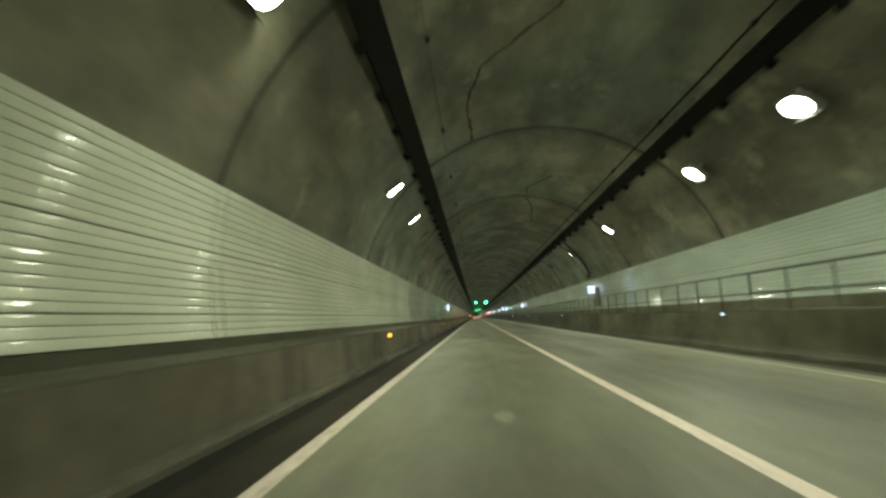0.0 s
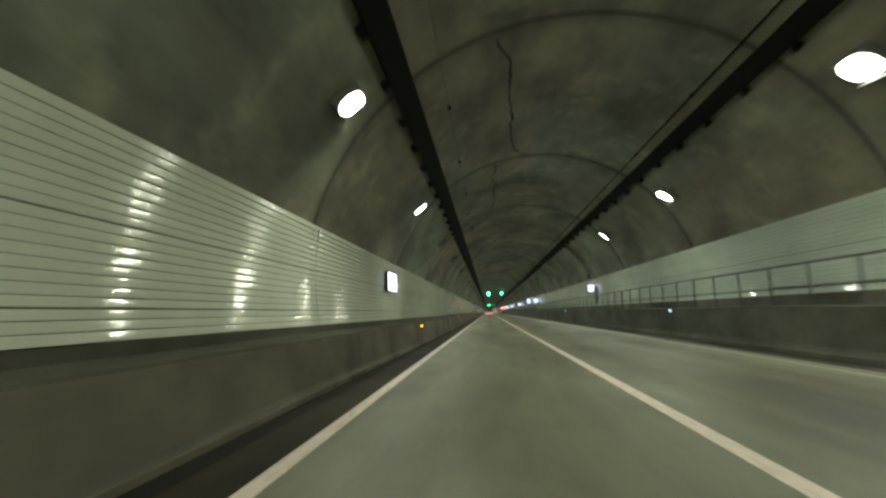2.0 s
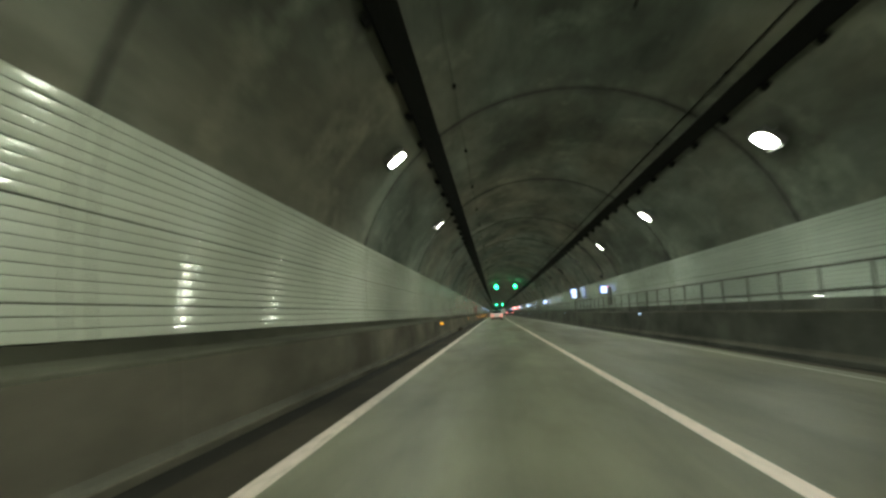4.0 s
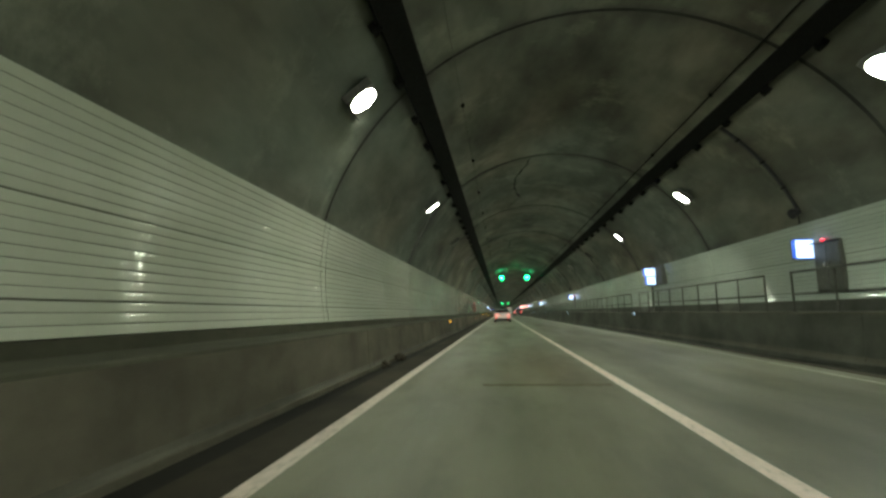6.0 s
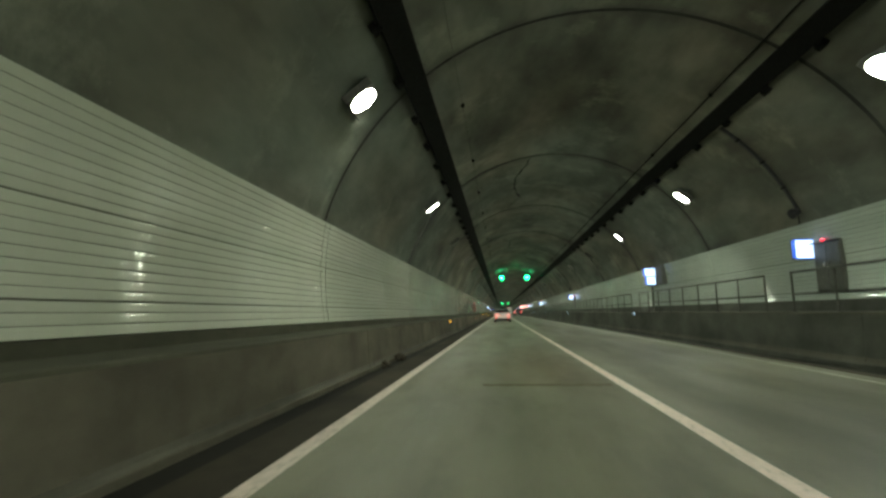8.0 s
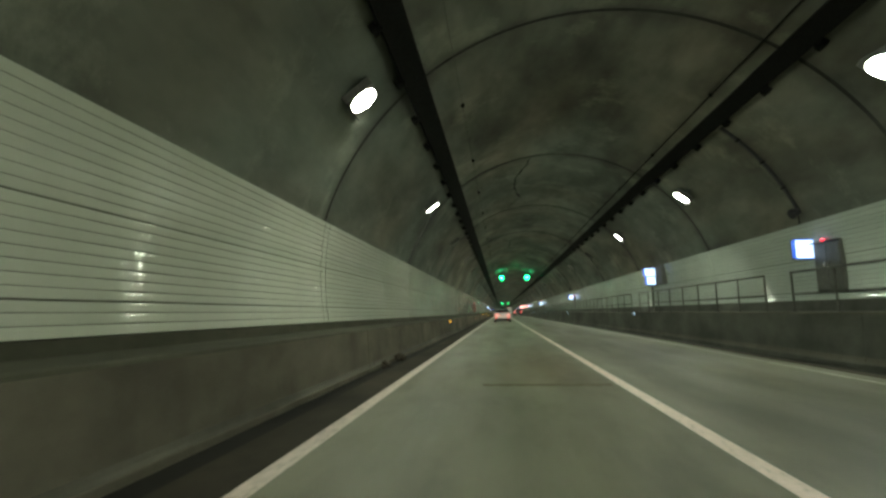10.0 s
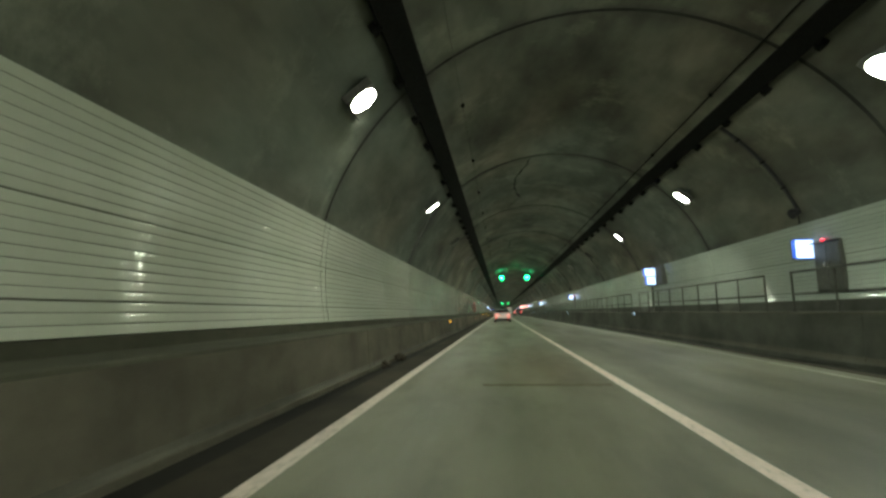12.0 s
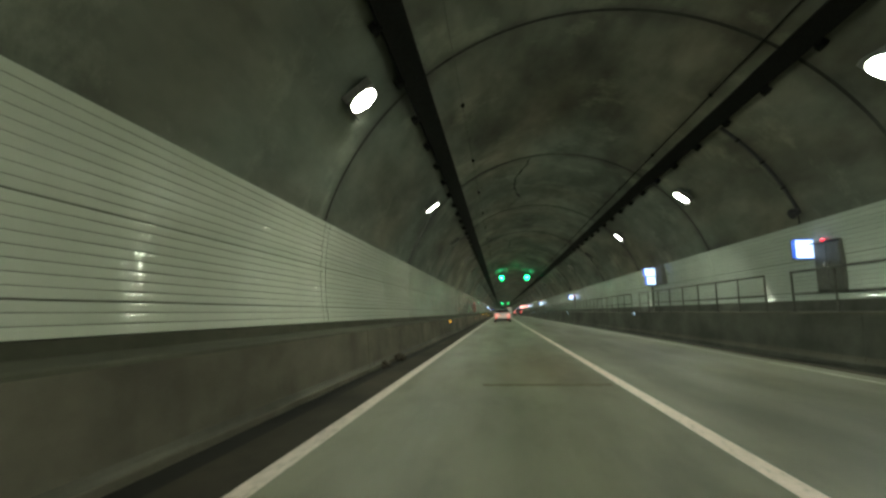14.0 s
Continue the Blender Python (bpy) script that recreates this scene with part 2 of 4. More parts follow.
VAN_PAINT = simple("dark_van_paint", (0.06, 0.062, 0.07), 0.3, 0.0, 3, 0.1)
TYRE = simple("tyre_rubber", (0.018, 0.018, 0.018), 0.85)
CHROME = simple("chrome", (0.55, 0.55, 0.55), 0.18, 1.0, 6, 0.1)
TRUCK = simple("truck_panel", (0.42, 0.42, 0.38), 0.5, 0.0, 2, 0.2)


# ---- mesh helpers ----


def mesh_of(name, verts, faces, material, smooth=False):
    me = bpy.data.meshes.new(name)
    me.from_pydata(verts, [], faces)
    me.materials.append(material)
    if smooth:
        me.polygons.foreach_set("use_smooth", [True] * len(me.polygons))
    me.update()
    return me


def fix_normals(bm):
    bmesh.ops.recalc_face_normals(bm, faces=bm.faces)


def bm_box(bm, centre, size, bevel=0.0, turn=None):
    got = bmesh.ops.create_cube(bm, size=1.0)["verts"]
    bmesh.ops.scale(bm, vec=size, verts=got)
    if bevel:
        edges = list({e for v in got for e in v.link_edges})
        made = bmesh.ops.bevel(bm, geom=edges, offset=bevel, segments=2, affect="EDGES", profile=0.6)
        got = list({v for f in made["faces"] for v in f.verts} | {v for v in got if v.is_valid})
    if turn is not None:
        bmesh.ops.transform(bm, matrix=turn, verts=got)
    bmesh.ops.translate(bm, vec=centre, verts=got)
    return got


def bm_tube(bm, a, b, radius, sides=10):
    a, b = Vector(a), Vector(b)
    m = Matrix.Translation((a + b) / 2) @ (b - a).to_track_quat("Z", "Y").to_matrix().to_4x4()
    bmesh.ops.create_cone(bm, cap_ends=True, segments=sides, radius1=radius, radius2=radius, depth=(b - a).length, matrix=m)


def part(name, bm, material, parent=None, label="", smooth=False, at=None):
    """Link a bmesh as one mesh object, under a thing or a part if one is given."""
    me = bpy.data.meshes.new(name)
    bm.to_mesh(me)
    bm.free()
    me.materials.append(material)
    if smooth:
        me.polygons.foreach_set("use_smooth", [True] * len(me.polygons))
    ob = new(name, me)
    if parent is not None:
        ob.parent = parent
    if at is not None:
        ob.matrix_basis = at
    if label:
        tagged(ob, label)
    return ob


def boxes(name, items, material, parent=None, label="", bevel=0.0):
    bm = bmesh.new()
    for centre, size in items:
        bm_box(bm, centre, size, bevel)
    return part(name, bm, material, parent, label)


def sweep(name, profile, stations, material, closed=True, smooth=False):
    """A profile of (x, z) carried along y through the stations."""
    n = len(profile)
    verts = [(x, y, z) for y in stations for x, z in profile]
    faces = []
    for s in range(len(stations) - 1):
        for i in range(n if closed else n - 1):
            j = (i + 1) % n
            faces.append((s * n + i, s * n + j, (s + 1) * n + j, (s + 1) * n + i))
    if closed:
        faces.append(tuple(range(n))[::-1])
        faces.append(tuple((len(stations) - 1) * n + i for i in range(n)))
    me = mesh_of(name, verts, faces, material, smooth)
    bm = bmesh.new()
    bm.from_mesh(me)
    fix_normals(bm)
    bm.to_mesh(me)
    bm.free()
    return me


# ---- the plan ----
CX, CZ, RAD = 2.38, 1.31, 6.29         # the circle of the lining
TILE_Z, TILE_R = 2.05, 6.04            # the flatter arc of the tiled walls
NEAR, FAR = -60.0, 900.0               # ends of the tunnel
RING0, RING = 6.83, 10.0               # cast sections of the lining
LIT_END = 620.0


def on_arch(angle, gap=0.0):
    """A point of the lining's section: 0 degrees is the crown, minus the left side. gap: metres off the lining."""
    a = radians(angle)
    return CX + (RAD - gap) * math.sin(a), CZ + (RAD - gap) * math.cos(a)


def wall_x(z, side, gap=0.0):
    return CX + side * math.sqrt((TILE_R - gap) ** 2 - (z - TILE_Z) ** 2)


rings = [RING0 + RING * k for k in range(-6, 90) if NEAR < RING0 + RING * k < FAR]


def build_road():
    def slab(name, x0, x1, material, z=0.0):
        return new(name, mesh_of(name, [(x0, NEAR, z), (x1, NEAR, z), (x1, FAR, z), (x0, FAR, z), (x0, NEAR, z - 0.3), (x1, NEAR, z - 0.3), (x1, FAR, z - 0.3), (x0, FAR, z - 0.3)],
                                 [(0, 1, 2, 3), (7, 6, 5, 4), (0, 4, 5, 1), (1, 5, 6, 2), (2, 6, 7, 3), (3, 7, 4, 0)], material))
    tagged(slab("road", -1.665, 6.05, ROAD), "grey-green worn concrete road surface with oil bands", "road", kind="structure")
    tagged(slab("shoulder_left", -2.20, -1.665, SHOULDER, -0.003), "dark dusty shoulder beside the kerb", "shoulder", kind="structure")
    tagged(slab("gutter_left", -2.60, -2.20, GUTTER, -0.035), "black drainage gutter along the kerb", "gutter", kind="structure")
    tagged(slab("shoulder_right", 6.05, 6.36, SILT, -0.003), "brown silty shoulder beside the far kerb", "shoulder", kind="structure")
    tagged(slab("gutter_right", 6.36, 6.92, GUTTER, -0.05), "black gutter below the raised walkway", "gutter", kind="structure")
    for name, x, w, label in (("edge_line_left", -1.575, 0.17, "worn white edge line on the road"), ("lane_line", 2.00, 0.17, "solid white line between the two lanes"),
                              ("edge_line_right", 5.69, 0.08, "faded white edge line on the road")):
        me = mesh_of(name, [(x + s * w / 2, y, z) for y in (NEAR, FAR) for s, z in ((-1, 0.001), (-0.94, 0.005), (0.94, 0.005), (1, 0.001))],
                     [(0, 1, 5, 4), (1, 2, 6, 5), (2, 3, 7, 6)], FADED_PAINT if x > 5 else DULL_PAINT if x < 0 else PAINT)
        tagged(new(name, me), label, "road marking", kind="structure")


def build_seam():
    """A thin tarred seam across the near lane."""
    rng = random.Random(3)
    n = 28
    rim = [(-0.15 + 1.95 * k / n, 124.48 + rng.uniform(-0.05, 0.05)) for k in range(n + 1)]
    rim += [(1.80 - 1.95 * k / n, 124.68 + rng.uniform(-0.05, 0.05)) for k in range(n + 1)]
    m = len(rim)
    v = [(x, y, 0.0025) for x, y in rim] + [(0.825 + (x - 0.825) * 1.02, 124.58 + (y - 124.58) * 1.1, 0.0005) for x, y in rim]
    f = [tuple(range(m))] + [(k, m + k, m + (k + 1) % m, (k + 1) % m) for k in range(m)]
    tagged(new("road_seam", mesh_of("road_seam", v, f, SEAM)), "dark tarred seam across the lane", "road seam", kind="structure")


def build_spots():
    """Pale mortar smears on the road."""
    rng = random.Random(9)
    for x, y, a, b in ((0.27, 5.9, 0.13, 0.34), (0.18, 8.7, 0.07, 0.22)):
        n = 22
        rim = [(x + a * math.cos(2 * math.pi * k / n) * rng.uniform(0.75, 1.1), y + b * math.sin(2 * math.pi * k / n) * rng.uniform(0.75, 1.1)) for k in range(n)]
        v = [(px, py, 0.004) for px, py in rim] + [(x + (px - x) * 1.08, y + (py - y) * 1.08, 0.0005) for px, py in rim]
        f = [tuple(range(n))] + [(k, n + k, n + (k + 1) % n, (k + 1) % n) for k in range(n)]
        tagged(new("road_spot", mesh_of("road_spot", v, f, MORTAR)), "pale dried mortar smear on the road", "road spot", kind="structure")


def build_walkways():
    st = [NEAR]
    for y in rings:
        st += [y - 0.012, y - 0.011, y + 0.011, y + 0.012]
    st.append(FAR)
    left = [(-2.54, -0.3), (-2.54, 0.035), (-2.548, 0.05), (-2.585, 0.075), (-2.615, 0.12), (-2.66, 0.80), (-2.675, 0.83), (-2.70, 0.842), (-3.66, 0.845), (-3.66, -0.3)]
    right = [(6.87, -0.3), (6.87, 0.04), (6.88, 0.06), (6.915, 0.11), (6.94, 0.17), (6.95, 0.98), (6.962, 1.005), (6.985, 1.015), (8.40, 1.02), (8.40, -0.3)]

    def grooved(name, profile, inner, outer, material):
        n = len(profile)
        verts = []
        for i, y in enumerate(st):
            deep = i % 4 in (2, 3) and 0 < i < len(st) - 1
            for j, (x, z) in enumerate(profile):
                push = 0.014 if deep and inner <= j <= outer else 0.0
                verts.append((x - push if name.endswith("left") else x + push, y, z))
        faces = [(s * n + i, s * n + i + 1, (s + 1) * n + i + 1, (s + 1) * n + i) for s in range(len(st) - 1) for i in range(n - 1)]
        me = mesh_of(name, verts, faces, material)
        me.materials.append(LEDGE)
        me.materials.append(TOE)
        # toe and upper edges painted darker, to tone down the light they catch
        me.polygons.foreach_set("material_index", [2 if i in (2, 3) else 1 if i in (5, 6, 7) else 0 for s in range(len(st) - 1) for i in range(n - 1)])
        bm = bmesh.new()
        bm.from_mesh(me)
        fix_normals(bm)
        bm.to_mesh(me)
        bm.free()
        return new(name, me)
    tagged(grooved("walkway_left", left, 3, 7, BARRIER), "stained brown-grey concrete kerb wall with a flat ledge", "kerb wall", kind="structure")
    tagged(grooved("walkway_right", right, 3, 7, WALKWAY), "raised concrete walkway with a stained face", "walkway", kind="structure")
    for name, side, z0, z1 in (("wall_base_left", -1, 0.845, 0.985), ("wall_base_right", 1, 1.02, 1.288)):
        xa, xb = wall_x(z0, side, 0.012), wall_x(z1, side, 0.012)
        prof = [(xa, z0), (xb, z1), (xb + side * 0.4, z1), (xa + side * 0.4, z0)]
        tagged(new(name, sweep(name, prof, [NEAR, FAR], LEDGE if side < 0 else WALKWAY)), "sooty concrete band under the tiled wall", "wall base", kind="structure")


def build_lining():
    angles = [-94 + 188 * i / 72 for i in range(73)]
    inner = [on_arch(a) for a in angles]
    groove = [on_arch(a, -0.02) for a in angles]
    outer = [on_arch(a, -0.55) for a in angles]
    verts, faces = [], []
    n = len(angles)
    st = [(NEAR, 0)]
    for y in rings:
        st += [(y - 0.055, 0), (y - 0.04, 1), (y + 0.04, 1), (y + 0.055, 0)]
    st.append((FAR, 0))
    for y, deep in st:
        verts += [(x, y, z) for x, z in (groove if deep else inner)]
    for s in range(len(st) - 1):
        faces += [(s * n + i, (s + 1) * n + i, (s + 1) * n + i + 1, s * n + i + 1) for i in range(n - 1)]
    base = len(verts)
    for y in (NEAR, FAR):
        verts += [(x, y, z) for x, z in outer]
    faces += [(base + i, base + i + 1, base + n + i + 1, base + n + i) for i in range(n - 1)]
    last = (len(st) - 1) * n
    faces += [(i, i + 1, base + i + 1, base + i) for i in range(n - 1)]
    faces += [(last + i, base + n + i, base + n + i + 1, last + i + 1) for i in range(n - 1)]
    me = mesh_of("ceiling", verts, faces, LINING)
    me.polygons.foreach_set("use_smooth", [True] * len(me.polygons))
    me.materials.append(JOINT)
    tint = []
    for s in range(len(st) - 1):
        tint += [1 if st[s][1] or st[s + 1][1] else 0] * (n - 1)
    tint += [0] * (len(me.polygons) - len(tint))
    me.polygons.foreach_set("material_index", tint)
    me.update()
    ob = new("ceiling", me)
    mod = ob.modifiers.new("edges", "EDGE_SPLIT")
    mod.split_angle = radians(30)
    tagged(ob, "sooty blotched concrete tunnel vault in cast sections", "tunnel vault", kind="structure")
    # plain ends that close the tube far behind and far ahead
    for name, y in (("wall_south", NEAR), ("wall_north", FAR)):
        prof = [on_arch(a, -0.3) for a in range(-100, 101, 10)]
        w = [(x, y - 0.2, z) for x, z in prof] + [(x, y + 0.2, z) for x, z in prof]
        m = len(prof)
        f = [tuple(range(m)), tuple(range(2 * m - 1, m - 1, -1))] + [(i, m + i, m + (i + 1) % m, (i + 1) % m) for i in range(m)]
        tagged(new(name, mesh_of(name, w, f, LINING)), "plain dark concrete wall closing the tunnel", "wall", kind="structure")


build_road()
build_seam()
build_spots()
build_walkways()
build_lining()


# ---- fittings of the vault ----


def build_lamps():
    """Flood lamps in two rows, deep lens boxes that shine down across the road."""
    def lamp(side):
        x, z = (-2.35, 5.24) if side < 0 else (6.92, 5.22)
        thing = new("tunnel_lamp")
        bm = bmesh.new()
        # a shallow box with a flush lens; local z is the beam, local y runs along the tunnel
        bm_box(bm, (0, 0, -0.085), (0.64, 0.99, 0.17), 0.05)
        part("housing", bm, HOUSING, thing, "dark metal lamp housing")
        bm = bmesh.new()
        # rounded and widened, so the lens shape takes in the glare around it
        rim = []
        for k in range(32):
            c, d = math.cos(2 * math.pi * k / 32), math.sin(2 * math.pi * k / 32)
            rim.append((math.copysign(abs(c) ** 0.88, c) * 0.276, math.copysign(abs(d) ** 0.88, d) * 0.440))
        low = [bm.verts.new((x2, y2, -0.03)) for x2, y2 in rim]
        high = [bm.verts.new((x2, y2, 0.0015)) for x2, y2 in rim]
        bm.faces.new(high)
        bm.faces.new(low[::-1])
        for k in range(32):
            bm.faces.new((low[k], low[(k + 1) % 32], high[(k + 1) % 32], high[k]))
        part("lens", bm, LENS, thing, "bright white lens")
        bm = bmesh.new()
        # the bezel stands a little proud of the lens and shades its edge
        rings4 = [[bm.verts.new((x2 * f, y2 * g, h)) for x2, y2 in rim] for f, g, h in ((1.004, 1.004, -0.01), (1.004, 1.004, 0.0035), (1.10, 1.08, 0.0035), (1.13, 1.10, -0.004))]
        for a, b in zip(rings4, rings4[1:]):
            for k in range(32):
                bm.faces.new((a[k], a[(k + 1) % 32], b[(k + 1) % 32], b[k]))
        fix_normals(bm)
        part("bezel", bm, HOUSING, thing)
        # plate added on the wall side to cut the spill on the lining
        boxes("visor", [((-side * 0.312, 0, 0.05), (0.02, 0.92, 0.10))], TRAY, thing, "", 0.004)
        for s in (-1, 1):
            boxes("bracket", [((0, s * 0.2, -0.27), (0.05, 0.04, 0.30))], STEEL, thing, "", 0.004)
        tagged(thing, "lit tunnel flood lamp in a dark housing on the vault", "tunnel lamp", "lamps along the vault")
        aim = Vector((-side * 0.61, 0, -0.792))
        # keep the long side along the tunnel
        zax = aim.normalized()
        yax = Vector((0, 1, 0))
        xax = yax.cross(zax)
        # the beam leans with the traffic
        turn = Matrix((xax, yax, zax)).transposed().to_4x4() @ pose(0, 0, 0, -LAMP_LEAN)
        return thing, lambda y: Matrix.Translation((x, y, z)) @ turn
    for side, extra in ((-1, [20.4]), (1, [10.4])):
        thing, place = lamp(side)
        ys = [15.4 + 10 * k for k in range(-6, 61)] + extra
        thing.matrix_basis = place(ys[0])
        for y in ys[1:]:
            copy_thing(thing, place(y))


def build_trays():
    for side, a0, a1, label in ((-1, -41.9, -36.6, "left"), (1, 34.85, 39.35, "right")):
        thing = new("cable_tray")
        mid = (a0 + a1) / 2
        cx, cz = on_arch(mid, 0.125)
        a = radians(mid)
        tx, tz = math.cos(a), -math.sin(a)     # along the section
        nx, nz = -math.sin(a), -math.cos(a)    # off the lining
        w = 0.26 if side < 0 else 0.21

        def at(u, v):
            return cx + tx * u + nx * v, cz + tz * u + nz * v
        prof = [at(-w, -0.06), at(-w, 0.06), at(w, 0.06), at(w, -0.06), at(w - 0.012, -0.06), at(w - 0.012, 0.045), at(-w + 0.012, 0.045), at(-w + 0.012, -0.06)]
        trough = new("trough", sweep("trough", prof, [NEAR, FAR], TRAY))
        trough.parent = thing
        for k, (u, r) in enumerate(((-0.14, 0.035), (-0.06, 0.028), (0.01, 0.036), (0.09, 0.03), (0.15, 0.026))):
            ux, uz = at(u, 0.015 - r * 0.3)
            ring = [(ux + r * math.cos(2 * math.pi * i / 8), uz + r * math.sin(2 * math.pi * i / 8)) for i in range(8)]
            cable = new("cable", sweep("cable", ring, [NEAR, FAR], CABLE, smooth=True))
            cable.parent = thing
        # hanger arms: one mesh for all, set 2 m apart, with feet that stick out on the wall side
        out = -1 if side < 0 else 1
        bm = bmesh.new()
        turn = Matrix((Vector((tx, 0, tz)), Vector((0, 1, 0)), Vector((nx, 0, nz)))).transposed().to_4x4()
        bm_box(bm, at3(at(out * (w + 0.04), 0.072)), (0.14, 0.06, 0.03), 0.004, turn)
        bm_box(bm, at3(at(out * (w + 0.09), 0.0)), (0.13, 0.20, 0.15), 0.01, turn)
        bm_box(bm, at3(at(out * (w + 0.10), -0.07)), (0.04, 0.06, 0.16), 0.0, turn)
        me = bpy.data.meshes.new("hanger")
        bm.to_mesh(me)
        bm.free()
        me.materials.append(TRAY)
        for k in range(140):
            ob = new("hanger", me)
            ob.parent = thing
            ob.location = (0, -10 + 0.06 + 2.0 * k, 0)
        tagged(thing, "black cable tray full of cables hung under the vault", "cable tray", "cable trays under the vault")
    # thin conduits
    for ang, r in ((32.2, 0.019), (-29.6, 0.006)):
        x, z = on_arch(ang, 0.05)
        thing = new("conduit", sweep("conduit", [(x + r * math.cos(math.pi * i / 4), z + r * math.sin(math.pi * i / 4)) for i in range(8)], [NEAR, FAR], CABLE if ang > 0 else RAIL, smooth=True))
        bm = bmesh.new()
        bm_box(bm, (x, 0, z + 0.01), (0.09, 0.05, 0.10), 0.01)
        me = bpy.data.meshes.new("clip")
        bm.to_mesh(me)
        bm.free()
        me.materials.append(TRAY)
        for k in range(60):
            ob = new("clip", me)
            ob.parent = thing
            ob.location = (0, 4.4 + 5.0 * k, 0)
        tagged(thing, "thin black conduit clipped along the vault", "conduit", "conduits under the vault")


def at3(p):
    return (p[0], 0.0, p[1])


def build_cracks():
    """Dark sealed cracks that wander over the vault."""
    rng = random.Random(7)
    runs = [  # (angle, y) way points of the longest ones
        [(-20.5, 16.6), (-21.8, 13.4), (-18.1, 11.7), (-11.7, 11.1), (-3.9, 10.1), (2.0, 8.4)],
        [(13.6, 22.6), (9.5, 24.0), (5.3, 25.0), (6.1, 26.8), (12.2, 29.6), (15.9, 33.5), (11.8, 34.3), (6.8, 35.3), (3.2, 36.8)],
        [(-3.6, 66.8), (-9.5, 65.4), (-13.3, 58.4), (-17.8, 56.9)],
        [(-15.5, 66.9), (-15.0, 68.2), (-17.7, 68.9), (-14.3, 70.6), (-16.2, 72.2), (-14.6, 74.2), (-17.2, 76.6)],
        [(-6.8, 137.0), (-12.7, 140.2), (-11.5, 142.6), (-8.8, 144.3), (-16, 146.4)],
    ]
    for k in range(3, 26):
        y, a = RING0 + RING * k + rng.uniform(0, 5), rng.uniform(-24, 24)
        run = [(a, y)]
        for i in range(rng.randint(3, 6)):
            a += rng.uniform(-7, 7)
            y += rng.uniform(0.5, 2.2)
            run.append((a, y))
        if not any(50 < q[1] < 80 or q[1] < 48 or 117 < q[1] < 150 for q in run):
            runs.append(run)
    verts, faces = [], []
    for run in runs:
        pts = []
        for (a0, y0), (a1, y1) in zip(run, run[1:]):
            steps = max(3, int(math.hypot(y1 - y0, (a1 - a0) * 0.106) / 0.27))
            for i in range(steps):
                f = i / steps
                pts.append((a0 + (a1 - a0) * f + rng.uniform(-0.45, 0.45), y0 + (y1 - y0) * f + rng.uniform(-0.07, 0.07)))
        rows = []
        for i, (a, y) in enumerate(pts):
            b = pts[min(i + 1, len(pts) - 1)]
            c = pts[max(i - 1, 0)]
            dx, dy = (b[0] - c[0]) * 0.106, b[1] - c[1]
            m = math.hypot(dx, dy) or 1
            w = rng.uniform(0.018, 0.046) * 1.6
            px, py = -dy / m * w / 0.106, dx / m * w
            row = []
            for s, gap in ((-1, -0.002), (0, 0.006), (1, -0.002)):
                x, z = on_arch(a + s * px, gap)
                row.append(len(verts))
                verts.append((x, y + s * py, z))
            rows.append(row)
        for r0, r1 in zip(rows, rows[1:]):
            faces += [(r0[0], r0[1], r1[1], r1[0]), (r0[1], r0[2], r1[2], r1[1])]
    tagged(new("cracks", mesh_of("cracks", verts, faces, CRACK)), "dark sealed cracks wandering over the concrete vault", "cracks", kind="stuff")


build_lamps()
build_trays()
build_cracks()

# ---- lane signals ----


def build_signals():
    def signal():
        thing = new("lane_signal")
        boxes("case", [((0, 0, 0), (0.95, 0.24, 0.95))], DARK, thing, "black signal case", 0.03)
        bm = bmesh.new()
        v = [bm.verts.new((x, -0.135, z)) for x, z in ((-0.20, 0.44), (0.20, 0.44), (0.20, 0.10), (0.45, 0.10), (0.0, -0.44), (-0.45, 0.10), (-0.20, 0.10))]
        face = bm.faces.new(v)
        got = bmesh.ops.extrude_face_region(bm, geom=[face])
        bmesh.ops.translate(bm, vec=(0, 0.02, 0), verts=[g for g in got["geom"] if isinstance(g, bmesh.types.BMVert)])
        fix_normals(bm)
        arrow = part("arrow", bm, GREEN, thing, "green lit arrow pointing down")
        # added fill: a tilted green disc that lights the vault, dark behind
        bm = bmesh.new()
        bmesh.ops.create_circle(bm, cap_ends=True, segments=24, radius=0.19, matrix=pose(0, -0.30, 0.10, 38, 0, 0))
        part("core", bm, GREEN_FILL, arrow, "added glowing disc that lights the vault green")
        bm = bmesh.new()
        bmesh.ops.create_cone(bm, cap_ends=True, segments=24, radius1=0.20, radius2=0.20, depth=0.02, matrix=pose(0, -0.30, 0.10, 38, 0, 0) @ Matrix.Translation((0, 0, -0.016)))
        part("fill_backing", bm, DARK, arrow)
        # side and lower visors added to keep the green off tiles and road
        for sx in (-1, 1):
            boxes("visor", [((sx * 0.47, -0.33, 0), (0.02, 0.48, 0.92))], DARK, thing, "black side visor")
        boxes("lower_visor", [((0, -0.33, -0.47), (0.92, 0.48, 0.02))], DARK, thing, "black visor below the arrow")
        bm = bmesh.new()
        for s in (-0.3, 0.3):
            bm_tube(bm, (s, 0, 0.45), (s, 0, 1.15), 0.03)
        part("hanger_rod", bm, TRAY, thing)
        tagged(thing, "green arrow lane signal hung from the vault", "lane signal", "lane signals")
        return thing
    thing = signal()
    thing.location = (0.46, 194.0, 6.22)
    for x, y, z in ((4.27, 194.0, 6.22), (1.0, 413.0, 6.0), (4.6, 413.0, 6.0)):
        copy_thing(thing, pose(x, y, z))


build_signals()

# ---- wall equipment ----
HYDRANTS = [-14.0, 35.2, 85.9, 130.5, 174.3, 217.5, 259.3, 302.0, 345.0, 388.0]


